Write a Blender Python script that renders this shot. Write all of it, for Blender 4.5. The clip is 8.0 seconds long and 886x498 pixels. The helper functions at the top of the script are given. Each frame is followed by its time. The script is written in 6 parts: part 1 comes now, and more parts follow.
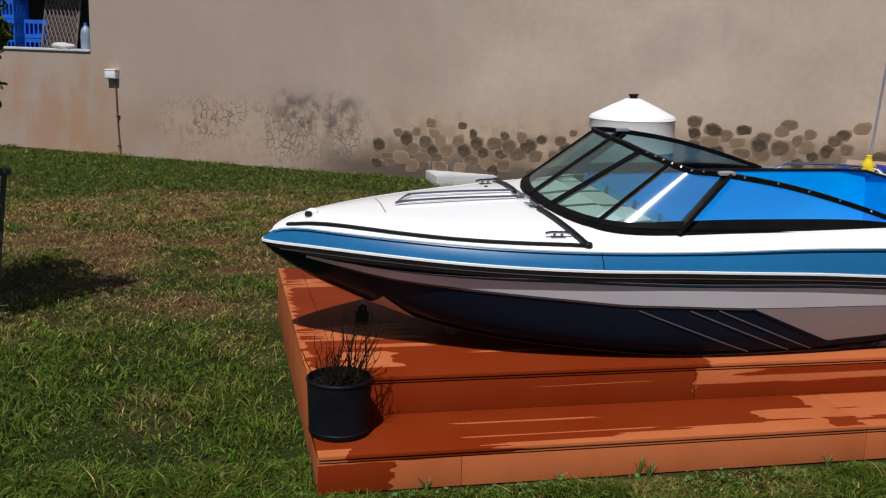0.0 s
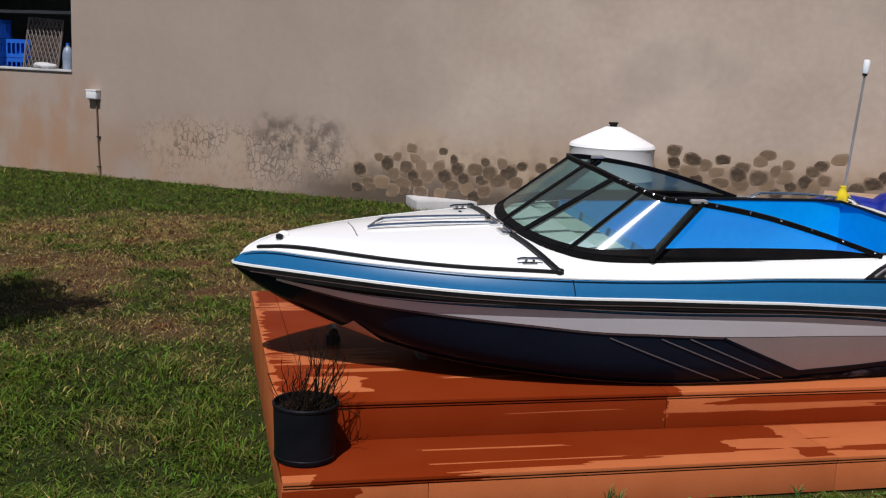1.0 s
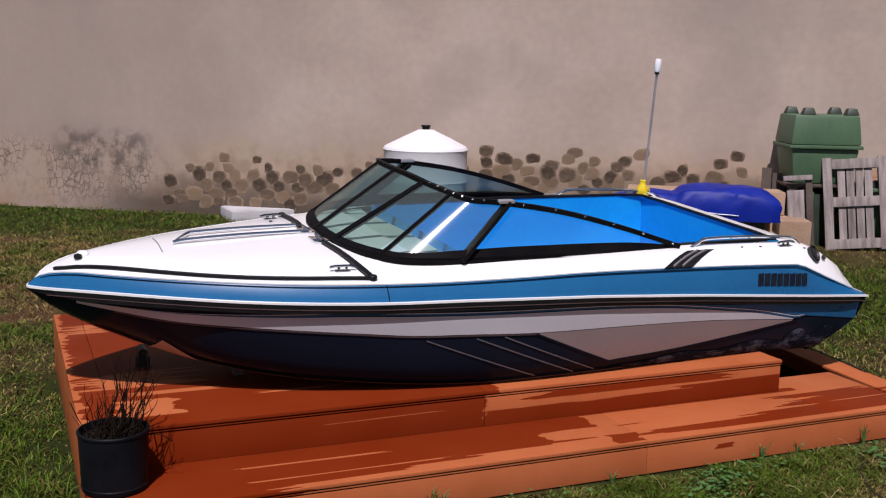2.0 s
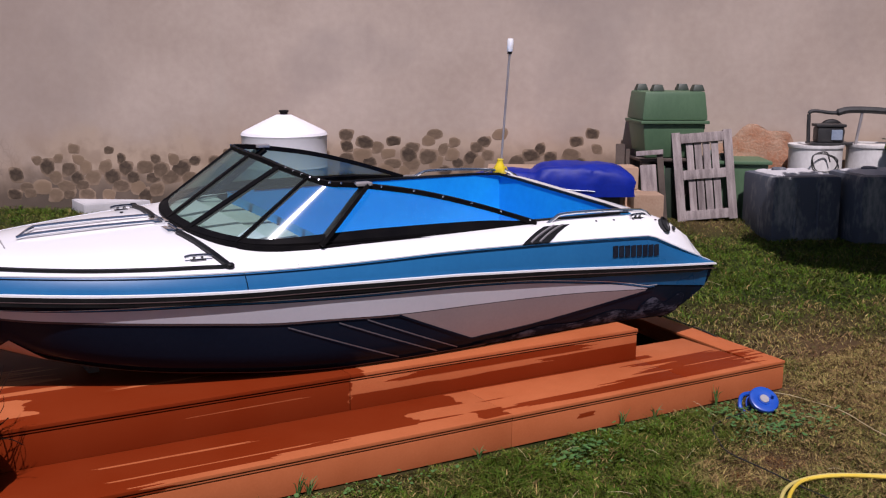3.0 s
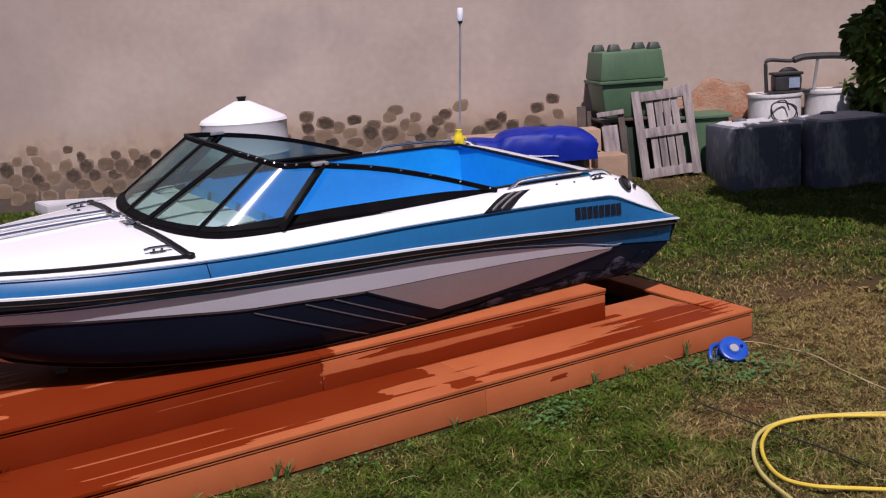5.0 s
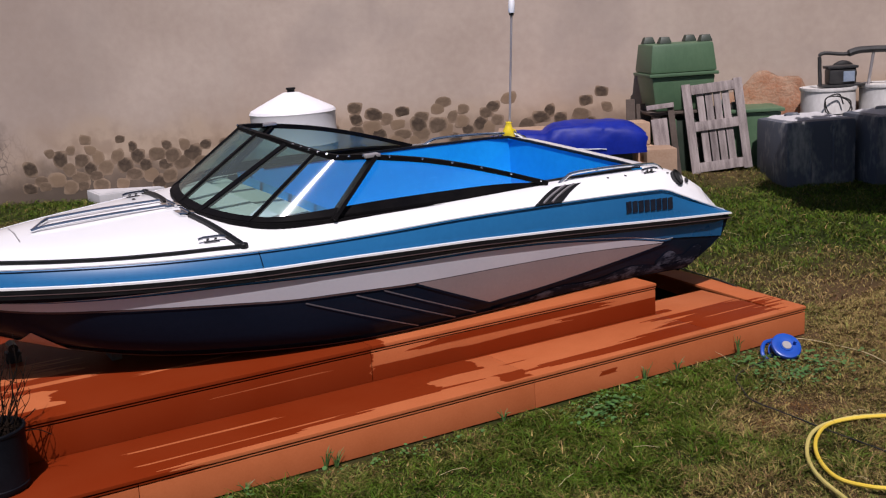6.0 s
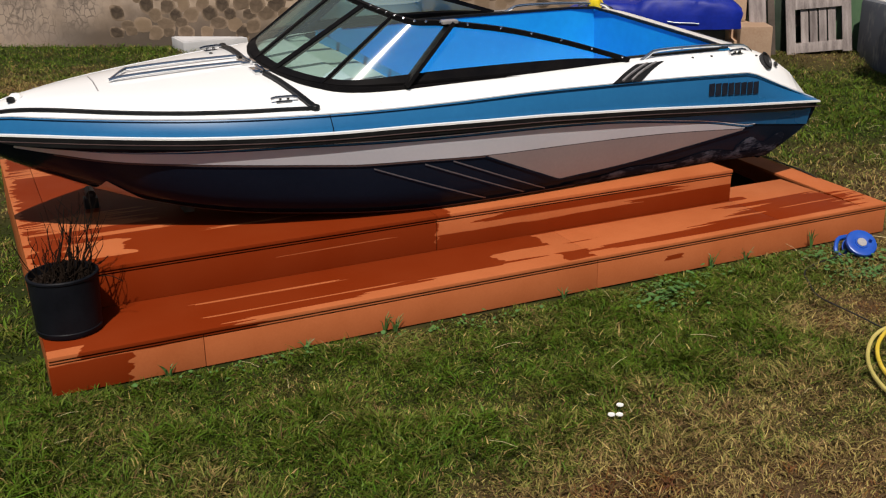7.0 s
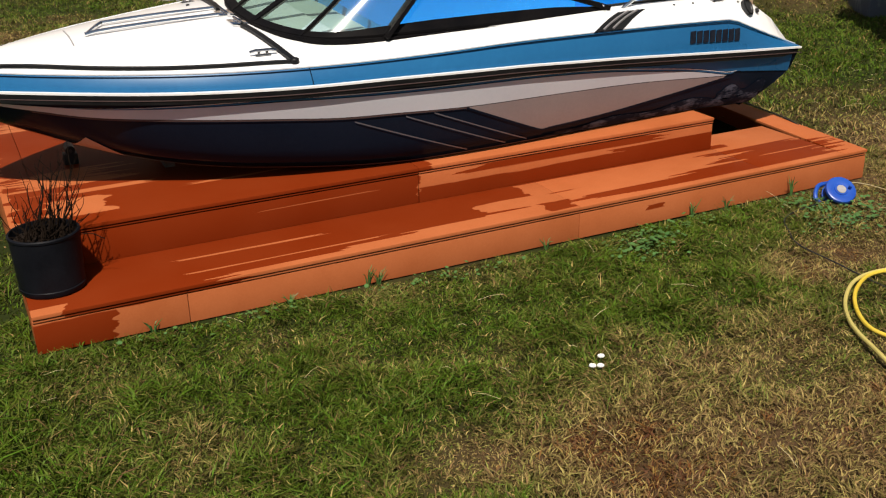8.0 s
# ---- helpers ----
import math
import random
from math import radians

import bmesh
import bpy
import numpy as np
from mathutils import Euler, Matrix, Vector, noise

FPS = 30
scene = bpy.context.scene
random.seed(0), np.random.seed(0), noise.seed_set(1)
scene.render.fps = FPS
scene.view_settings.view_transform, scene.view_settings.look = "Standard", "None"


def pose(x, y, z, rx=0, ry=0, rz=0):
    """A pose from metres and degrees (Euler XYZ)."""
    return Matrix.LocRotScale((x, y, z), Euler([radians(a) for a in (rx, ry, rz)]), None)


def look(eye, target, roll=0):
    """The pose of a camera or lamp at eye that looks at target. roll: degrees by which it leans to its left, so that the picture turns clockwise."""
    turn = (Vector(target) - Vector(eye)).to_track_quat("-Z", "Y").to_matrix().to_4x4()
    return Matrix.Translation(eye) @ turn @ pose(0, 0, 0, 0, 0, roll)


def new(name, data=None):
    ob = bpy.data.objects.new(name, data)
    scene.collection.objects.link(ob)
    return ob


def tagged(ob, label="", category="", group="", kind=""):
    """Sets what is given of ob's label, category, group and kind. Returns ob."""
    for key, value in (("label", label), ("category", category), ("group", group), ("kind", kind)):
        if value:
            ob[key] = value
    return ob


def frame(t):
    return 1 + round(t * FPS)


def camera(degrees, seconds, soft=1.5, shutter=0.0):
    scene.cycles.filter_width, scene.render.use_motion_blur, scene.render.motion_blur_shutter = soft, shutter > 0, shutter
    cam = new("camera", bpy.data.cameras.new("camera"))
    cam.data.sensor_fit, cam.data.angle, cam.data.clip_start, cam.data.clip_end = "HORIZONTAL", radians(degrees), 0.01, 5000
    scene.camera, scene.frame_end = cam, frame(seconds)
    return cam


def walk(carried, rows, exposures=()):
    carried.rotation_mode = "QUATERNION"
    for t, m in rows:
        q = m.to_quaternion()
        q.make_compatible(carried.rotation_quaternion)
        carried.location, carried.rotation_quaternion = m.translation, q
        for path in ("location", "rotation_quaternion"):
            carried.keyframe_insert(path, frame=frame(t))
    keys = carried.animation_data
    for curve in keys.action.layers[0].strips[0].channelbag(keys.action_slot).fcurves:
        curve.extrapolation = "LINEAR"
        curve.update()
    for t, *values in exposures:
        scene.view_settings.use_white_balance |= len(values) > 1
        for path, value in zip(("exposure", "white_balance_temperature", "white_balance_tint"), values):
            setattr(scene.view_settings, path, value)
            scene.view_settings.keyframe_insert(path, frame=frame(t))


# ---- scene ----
cam = camera(46.4, 8.0, soft=1.2)
PATH = [
    (0, (-0.452, -4.615, 2.143), (-0.024, -2.703, 1.74), 1.5),
    (0.2, (-0.446, -4.643, 2.116), (-0.077, -2.723, 1.693), 0.7),
    (0.5, (-0.457, -4.63, 2.134), (-0.169, -2.693, 1.726), 1.7),
    (0.7, (-0.414, -4.643, 2.124), (-0.119, -2.7, 1.749), 1.9),
    (1, (-0.375, -4.603, 2.134), (0.083, -2.688, 1.781), 2.4),
    (1.2, (-0.365, -4.604, 2.128), (0.193, -2.714, 1.791), 2.6),
    (1.5, (-0.341, -4.593, 2.146), (0.293, -2.724, 1.822), 1.7),
    (2, (-0.293, -4.575, 2.142), (0.486, -2.764, 1.808), 1.2),
    (2.2, (-0.276, -4.568, 2.128), (0.58, -2.796, 1.774), 1.3),
    (3.3, (-0.223, -4.601, 2.129), (0.797, -2.919, 1.769), -0.2),
    (3.5, (-0.204, -4.613, 2.135), (0.825, -2.937, 1.772), -0.5),
    (3.7, (-0.198, -4.604, 2.137), (0.866, -2.95, 1.777), -0.7),
    (4, (-0.19, -4.584, 2.136), (0.882, -2.93, 1.798), -1.4),
    (4.2, (-0.206, -4.631, 2.088), (0.798, -2.931, 1.767), -2.5),
    (4.5, (-0.179, -4.631, 2.119), (0.845, -2.95, 1.759), -2.6),
    (4.7, (-0.178, -4.631, 2.109), (0.85, -2.962, 1.711), -3.6),
    (5.8, (-0.206, -4.574, 2.11), (0.85, -2.926, 1.697), -3.5),
    (6, (-0.215, -4.598, 2.115), (0.751, -2.897, 1.696), -3.6),
    (6.2, (-0.197, -4.649, 2.122), (0.718, -2.952, 1.588), -2.9),
    (6.5, (-0.171, -4.659, 2.128), (0.652, -2.943, 1.512), -2.6),
    (6.7, (-0.183, -4.653, 2.14), (0.61, -2.939, 1.482), -2.1),
    (7, (-0.144, -4.6, 2.16), (0.645, -2.888, 1.492), -1.2),
    (7.5, (-0.146, -4.628, 2.171), (0.673, -2.922, 1.524), -1.4),
    (8, (-0.131, -4.606, 2.206), (0.666, -2.94, 1.437), -1.6),
]
walk(cam, [(t, look(eye, target, roll)) for t, eye, target, roll in PATH],
     [(0, 0.0, 6380, 11), (1, 0.0, 6350, 13), (1.5, 0.0, 6350, 18), (3.5, 0.0, 6200, 29), (4.7, 0.0, 6200, 29), (6, 0.0, 6350, 23), (6.2, -0.08, 6450, 21), (6.5, 0.0, 6950, 17), (7, 0.08, 6950, 12), (7.5, 0.05, 6950, 12), (8, 0.32, 7150, 11)])

# ---- light ----
SUN = Vector((-0.256, -0.481, 0.839))            # towards the sun
world = bpy.data.worlds.new("sky")
scene.world = world
world.use_nodes = True
wn = world.node_tree.nodes
sky = wn.new("ShaderNodeTexSky")
sky.sky_type, sky.sun_disc = "NISHITA", False
sky.sun_elevation, sky.sun_rotation = math.asin(SUN.z), math.atan2(SUN.x, SUN.y)
world.node_tree.links.new(sky.outputs[0], wn["Background"].inputs[0])
wn["Background"].inputs[1].default_value = 0.05
lamp = bpy.data.lights.new("sun", "SUN")
lamp.energy, lamp.angle, lamp.color = 4.2, radians(0.5), (1.0, 0.96, 0.9)
sun = new("sun", lamp)
sun.matrix_world = look(SUN * 30, (0, 0, 0))


# ---- materials ----
def material(name, a, b=None, rough=0.6, metal=0.0, scale=6.0, fine=60.0, bump=0.15, depth=0.01, random_tint=0.0, stretch=(1, 1, 1), coat=0.0, spec=0.5):
    """Two colours mixed by a coarse and a fine noise, with fine relief."""
    m = bpy.data.materials.new(name)
    m.use_nodes = True
    t = m.node_tree
    n, link = t.nodes, t.links.new
    bsdf = n["Principled BSDF"]
    bsdf.inputs["Metallic"].default_value = metal
    bsdf.inputs["Coat Weight"].default_value = coat
    bsdf.inputs["Specular IOR Level"].default_value = spec
    tc, mp = n.new("ShaderNodeTexCoord"), n.new("ShaderNodeMapping")
    mp.inputs["Scale"].default_value = stretch
    link(tc.outputs["Object"], mp.inputs[0])
    big, small = n.new("ShaderNodeTexNoise"), n.new("ShaderNodeTexNoise")
    big.inputs["Scale"].default_value, big.inputs["Detail"].default_value = scale, 4
    small.inputs["Scale"].default_value, small.inputs["Detail"].default_value = fine, 3
    for k in (big, small):
        link(mp.outputs[0], k.inputs["Vector"])
    add = n.new("ShaderNodeMath")
    add.operation = "MULTIPLY_ADD"
    link(small.outputs[0], add.inputs[0])
    add.inputs[1].default_value = 0.45
    link(big.outputs[0], add.inputs[2])
    ramp = n.new("ShaderNodeMapRange")
    ramp.inputs[1].default_value, ramp.inputs[2].default_value = 0.5, 0.95
    link(add.outputs[0], ramp.inputs[0])
    mix = n.new("ShaderNodeMix")
    mix.data_type = "RGBA"
    mix.inputs[6].default_value, mix.inputs[7].default_value = (*a, 1), (*(b or a), 1)
    link(ramp.outputs[0], mix.inputs[0])
    colour = mix.outputs[2]
    if random_tint:
        info, hsv, r = n.new("ShaderNodeObjectInfo"), n.new("ShaderNodeHueSaturation"), n.new("ShaderNodeMapRange")
        r.inputs[3].default_value, r.inputs[4].default_value = 1 - random_tint, 1 + random_tint
        link(info.outputs["Random"], r.inputs[0])
        link(r.outputs[0], hsv.inputs["Value"])
        link(colour, hsv.inputs["Color"])
        colour = hsv.outputs[0]
    link(colour, bsdf.inputs["Base Color"])
    rr = n.new("ShaderNodeMapRange")
    rr.inputs[3].default_value, rr.inputs[4].default_value = max(0.03, rough - 0.1), min(1, rough + 0.1)
    link(big.outputs[0], rr.inputs[0])
    link(rr.outputs[0], bsdf.inputs["Roughness"])
    if bump:
        bp = n.new("ShaderNodeBump")
        bp.inputs["Strength"].default_value, bp.inputs["Distance"].default_value = bump, depth
        link(add.outputs[0], bp.inputs["Height"])
        link(bp.outputs[0], bsdf.inputs["Normal"])
    return m


def glass(name, tint, rough=0.02, least=0.05, dust_haze=0.08):
    m = bpy.data.materials.new(name)
    m.use_nodes = True
    t = m.node_tree
    n, link = t.nodes, t.links.new
    n.remove(n["Principled BSDF"])
    clear, gloss, mix, face, power, add = (n.new("ShaderNode" + k) for k in ("BsdfTransparent", "BsdfGlossy", "MixShader", "LayerWeight", "Math", "Math"))
    clear.inputs[0].default_value = (*tint, 1)
    gloss.inputs["Roughness"].default_value = rough
    face.inputs[0].default_value = 0.5
    power.operation, power.inputs[1].default_value = "POWER", 4.0
    link(face.outputs["Facing"], power.inputs[0])
    add.operation, add.inputs[1].default_value, add.inputs[2].default_value = "MULTIPLY_ADD", 0.6, least
    link(power.outputs[0], add.inputs[0])
    link(add.outputs[0], mix.inputs[0])
    link(clear.outputs[0], mix.inputs[1])
    link(gloss.outputs[0], mix.inputs[2])
    # pale haze on the panes: dust plus reflected light put into the colour
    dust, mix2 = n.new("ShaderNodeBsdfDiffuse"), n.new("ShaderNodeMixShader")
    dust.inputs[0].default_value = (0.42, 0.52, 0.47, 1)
    mix2.inputs[0].default_value = dust_haze
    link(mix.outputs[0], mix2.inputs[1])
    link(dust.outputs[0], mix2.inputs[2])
    link(mix2.outputs[0], n["Material Output"].inputs[0])
    return m


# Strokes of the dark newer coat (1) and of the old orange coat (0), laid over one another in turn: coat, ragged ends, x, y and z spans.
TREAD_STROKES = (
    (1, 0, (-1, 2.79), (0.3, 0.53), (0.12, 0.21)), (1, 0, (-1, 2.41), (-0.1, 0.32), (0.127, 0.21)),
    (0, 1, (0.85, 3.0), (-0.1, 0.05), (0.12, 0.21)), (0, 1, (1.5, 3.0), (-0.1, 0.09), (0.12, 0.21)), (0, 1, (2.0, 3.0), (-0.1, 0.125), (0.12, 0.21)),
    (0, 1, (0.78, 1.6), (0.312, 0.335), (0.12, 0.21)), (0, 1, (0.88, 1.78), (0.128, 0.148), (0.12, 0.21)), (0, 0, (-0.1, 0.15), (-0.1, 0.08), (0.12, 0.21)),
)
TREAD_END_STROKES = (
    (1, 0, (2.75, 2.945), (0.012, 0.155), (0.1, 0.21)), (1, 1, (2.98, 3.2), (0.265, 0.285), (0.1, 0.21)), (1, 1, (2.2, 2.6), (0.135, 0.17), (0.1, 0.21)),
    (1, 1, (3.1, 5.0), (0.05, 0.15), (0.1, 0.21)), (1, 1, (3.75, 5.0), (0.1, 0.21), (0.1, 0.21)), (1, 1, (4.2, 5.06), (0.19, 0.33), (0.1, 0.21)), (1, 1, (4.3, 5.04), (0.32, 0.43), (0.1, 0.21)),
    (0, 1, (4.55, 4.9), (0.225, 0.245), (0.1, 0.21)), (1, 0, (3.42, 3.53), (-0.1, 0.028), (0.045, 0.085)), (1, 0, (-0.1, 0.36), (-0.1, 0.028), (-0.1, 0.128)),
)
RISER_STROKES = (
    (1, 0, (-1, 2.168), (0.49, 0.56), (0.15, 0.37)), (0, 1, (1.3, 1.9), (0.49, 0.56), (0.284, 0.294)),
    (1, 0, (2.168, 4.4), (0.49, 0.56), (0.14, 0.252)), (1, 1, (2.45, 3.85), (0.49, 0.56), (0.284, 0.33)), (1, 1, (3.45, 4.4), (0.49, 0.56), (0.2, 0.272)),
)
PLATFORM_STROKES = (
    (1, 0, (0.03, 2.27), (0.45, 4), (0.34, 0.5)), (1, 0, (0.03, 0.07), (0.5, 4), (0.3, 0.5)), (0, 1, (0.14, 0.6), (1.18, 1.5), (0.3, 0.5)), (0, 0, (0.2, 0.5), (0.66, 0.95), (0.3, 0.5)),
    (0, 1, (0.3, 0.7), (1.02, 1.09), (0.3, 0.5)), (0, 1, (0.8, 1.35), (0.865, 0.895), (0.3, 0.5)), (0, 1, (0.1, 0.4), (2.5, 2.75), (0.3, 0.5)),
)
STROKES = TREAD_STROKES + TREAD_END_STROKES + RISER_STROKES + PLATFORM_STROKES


def paint_patches():
    """Outdoor deck paint: a faded orange coat with darker red-brown strokes of the newer coat lying over it."""
    m = material("deck_paint", (0.465, 0.135, 0.05), (0.4, 0.108, 0.037), 0.42, 0, 3, 90, 0.12, 0.004, spec=0.02)
    t = m.node_tree
    n, link = t.nodes, t.links.new
    bsdf = n["Principled BSDF"]
    old = bsdf.inputs["Base Color"].links[0].from_socket
    geo = n.new("ShaderNodeNewGeometry")

    def vec(kind, a, b, c=None):
        k = n.new("ShaderNodeVectorMath")
        k.operation = kind
        for i, v in enumerate((a, b, c)):
            if isinstance(v, tuple):
                k.inputs[i].default_value = v
            elif v is not None:
                link(v, k.inputs[i])
        return k.outputs[0]

    def streaks(scale, ends, sides):
        """The place, pushed about along and across the brush by noise drawn out along the boards."""
        mp, nz = n.new("ShaderNodeMapping"), n.new("ShaderNodeTexNoise")
        mp.inputs["Scale"].default_value = scale
        link(geo.outputs["Position"], mp.inputs[0])
        link(mp.outputs[0], nz.inputs["Vector"])
        nz.inputs["Scale"].default_value, nz.inputs["Detail"].default_value = 1.0, 3
        return vec("MULTIPLY_ADD", vec("SUBTRACT", nz.outputs["Color"], (0.5, 0.5, 0.5)), (ends, sides, sides), geo.outputs["Position"])

    place = (streaks((3.0, 14.0, 16.0), 0.22, 0.035), streaks((0.8, 26.0, 30.0), 1.3, 0.03))
    total = None
    for coat, ragged, xs_, ys_, zs_ in STROKES:
        lo, hi = (xs_[0], ys_[0], zs_[0]), (xs_[1], ys_[1], zs_[1])
        sep, m1, m2, edge, put = n.new("ShaderNodeSeparateXYZ"), n.new("ShaderNodeMath"), n.new("ShaderNodeMath"), n.new("ShaderNodeMapRange"), n.new("ShaderNodeMix")
        link(vec("MINIMUM", vec("SUBTRACT", place[ragged], lo), vec("SUBTRACT", hi, place[ragged])), sep.inputs[0])
        m1.operation = m2.operation = "MINIMUM"
        link(sep.outputs[0], m1.inputs[0])
        link(sep.outputs[1], m1.inputs[1])
        link(m1.outputs[0], m2.inputs[0])
        link(sep.outputs[2], m2.inputs[1])
        edge.inputs[1].default_value, edge.inputs[2].default_value = 0.0, 0.006
        link(m2.outputs[0], edge.inputs[0])
        link(edge.outputs[0], put.inputs[0])
        put.inputs[2].default_value, put.inputs[3].default_value = 0.0, float(coat)
        if total:
            link(total, put.inputs[2])
        total = put.outputs[0]
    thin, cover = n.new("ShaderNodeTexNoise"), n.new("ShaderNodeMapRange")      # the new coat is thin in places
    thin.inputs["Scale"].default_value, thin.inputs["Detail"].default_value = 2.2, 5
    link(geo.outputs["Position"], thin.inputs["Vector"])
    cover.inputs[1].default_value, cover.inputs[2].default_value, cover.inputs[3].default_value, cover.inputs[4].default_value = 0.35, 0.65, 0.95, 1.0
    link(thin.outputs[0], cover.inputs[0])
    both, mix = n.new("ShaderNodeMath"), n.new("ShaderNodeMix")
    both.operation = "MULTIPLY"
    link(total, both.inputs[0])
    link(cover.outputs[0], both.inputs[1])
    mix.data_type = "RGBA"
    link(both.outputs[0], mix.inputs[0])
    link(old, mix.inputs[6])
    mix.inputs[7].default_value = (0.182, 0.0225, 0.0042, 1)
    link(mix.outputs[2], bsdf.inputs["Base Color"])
    return m


def plaster_wall():
    """Weathered plaster: blotches, old drips, a crazed and sooty stretch and ochre stains."""
    m = material("plaster", (0.396, 0.315, 0.26), (0.485, 0.398, 0.336), 0.9, 0, 0.7, 9, 0.35, 0.012)
    t = m.node_tree
    n, link = t.nodes, t.links.new
    bsdf = n["Principled BSDF"]
    base = bsdf.inputs["Base Color"].links[0].from_socket
    tc, sep = n.new("ShaderNodeTexCoord"), n.new("ShaderNodeSeparateXYZ")
    link(tc.outputs["Object"], sep.inputs[0])

    def noise_of(scale, detail=5, vec=None, stretch=None):
        k = n.new("ShaderNodeTexNoise")
        k.inputs["Scale"].default_value, k.inputs["Detail"].default_value = scale, detail
        if stretch:
            mp = n.new("ShaderNodeMapping")
            mp.inputs["Scale"].default_value = stretch
            link(tc.outputs["Object"], mp.inputs[0])
            link(mp.outputs[0], k.inputs["Vector"])
        else:
            link(tc.outputs["Object"], k.inputs["Vector"])
        return k.outputs[0]

    def step(x, lo, hi, a=0.0, b=1.0):
        r = n.new("ShaderNodeMapRange")
        r.interpolation_type = "SMOOTHSTEP"
        for i, v in enumerate((lo, hi, a, b)):
            r.inputs[i + 1].default_value = v
        link(x, r.inputs[0])
        return r.outputs[0]

    def op(kind, a, b):
        k = n.new("ShaderNodeMath")
        k.operation = kind
        for i, v in enumerate((a, b)):
            if isinstance(v, (int, float)):
                k.inputs[i].default_value = v
            else:
                link(v, k.inputs[i])
        return k.outputs[0]

    def blend(f, a, colour):
        x = n.new("ShaderNodeMix")
        x.data_type = "RGBA"
        link(f, x.inputs[0])
        link(a, x.inputs[6])
        x.inputs[7].default_value = (*colour, 1)
        return x.outputs[2]

    X, Z = sep.outputs["X"], sep.outputs["Z"]
    # grey clouds and drip marks
    base = blend(op("MULTIPLY", step(noise_of(0.55), 0.5, 0.72), 0.5), base, (0.275, 0.228, 0.203))
    base = blend(op("MULTIPLY", step(noise_of(1.0, 5, None, (2.2, 1, 0.25)), 0.55, 0.75), 0.35), base, (0.43, 0.365, 0.31))
    # darker, greyer plaster towards the wall's left end, broken by noise
    base = blend(op("MULTIPLY", step(op("ADD", X, op("MULTIPLY", noise_of(0.35), 5.0)), 14.0, 8.0), 0.62), base, (0.28, 0.218, 0.187))
    # ochre damp low down, strongest below the opening
    damp = op("MULTIPLY", step(op("ADD", Z, noise_of(1.3)), 2.0, 0.6), step(noise_of(0.8), 0.38, 0.62))
    base = blend(op("MULTIPLY", damp, 0.6), base, (0.31, 0.18, 0.095))
    rust = op("MULTIPLY", op("MULTIPLY", step(X, -2.0, 0.2), step(X, 3.4, 1.4)), op("MULTIPLY", step(noise_of(1.4, 5, None, (1.5, 1, 0.6)), 0.42, 0.62), step(Z, 2.0, 1.2)))
    base = blend(op("MULTIPLY", rust, 0.55), base, (0.33, 0.17, 0.085))
    # crazed, sooty stretch
    wob = op("ADD", X, op("MULTIPLY", noise_of(0.9), 2.0))
    zone = op("MULTIPLY", op("MULTIPLY", step(wob, 3.9, 5.2), step(wob, 8.6, 7.6)),
              op("MULTIPLY", step(op("ADD", Z, op("MULTIPLY", noise_of(1.5), 0.8)), 1.62, 1.25), step(Z, -0.1, 0.45)))
    vor = n.new("ShaderNodeTexVoronoi")
    vor.feature = "DISTANCE_TO_EDGE"
    vor.inputs["Scale"].default_value, vor.inputs["Randomness"].default_value = 9.5, 0.85
    warp = n.new("ShaderNodeMapping")
    warp.inputs["Scale"].default_value = (1.25, 1, 0.8)
    push, bend = n.new("ShaderNodeVectorMath"), n.new("ShaderNodeTexNoise")
    bend.inputs["Scale"].default_value, bend.inputs["Detail"].default_value = 7.0, 4
    link(tc.outputs["Object"], bend.inputs["Vector"])
    push.operation, push.inputs[1].default_value = "MULTIPLY_ADD", (0.13, 0.0, 0.13)
    link(bend.outputs["Color"], push.inputs[0])
    link(tc.outputs["Object"], push.inputs[2])
    link(push.outputs[0], warp.inputs[0])
    link(warp.outputs[0], vor.inputs["Vector"])
    crack = op("MULTIPLY", step(vor.outputs["Distance"], 0.11, 0.0), zone)
    crack = op("MULTIPLY", op("MULTIPLY", crack, step(noise_of(6.0, 6), 0.3, 0.5)), step(noise_of(1.5, 7), 0.36, 0.54))
    soot = op("MULTIPLY", zone, step(noise_of(7.0, 7, None, (1, 1, 0.7)), 0.5, 0.68))
    base = blend(op("MULTIPLY", zone, 0.55), base, (0.4, 0.3, 0.222))
    black = op("MULTIPLY", op("MULTIPLY", step(X, 5.3, 5.8), step(X, 7.2, 6.7)), op("MULTIPLY", step(op("ADD", Z, op("MULTIPLY", noise_of(2.6), 0.5)), 1.6, 1.3), step(Z, 0.35, 0.75)))
    black = op("MULTIPLY", black, step(noise_of(5.0, 7), 0.4, 0.62))
    base = blend(op("MULTIPLY", soot, 0.5), base, (0.16, 0.122, 0.1))
    base = blend(op("MULTIPLY", black, 0.75), base, (0.09, 0.07, 0.06))
    base = blend(op("MULTIPLY", crack, 0.7), base, (0.075, 0.058, 0.05))
    # brownish old plaster round the stones
    old = op("MULTIPLY", step(op("ADD", Z, op("MULTIPLY", noise_of(1.6, 6), 0.9)), 1.7, 1.2), step(op("ADD", X, op("MULTIPLY", noise_of(0.7), 3.0)), 8.0, 9.6))
    base = blend(op("MULTIPLY", old, 0.75), base, (0.425, 0.315, 0.222))
    base = blend(op("MULTIPLY", op("MULTIPLY", old, step(noise_of(3.2, 7), 0.46, 0.64)), 0.5), base, (0.2, 0.137, 0.095))
    band = op("MULTIPLY", step(op("ADD", Z, op("MULTIPLY", noise_of(2.4, 6), 0.5)), 1.22, 1.02), step(X, 11.4, 12.4))
    base = blend(op("MULTIPLY", band, 0.6), base, (0.2, 0.14, 0.1))
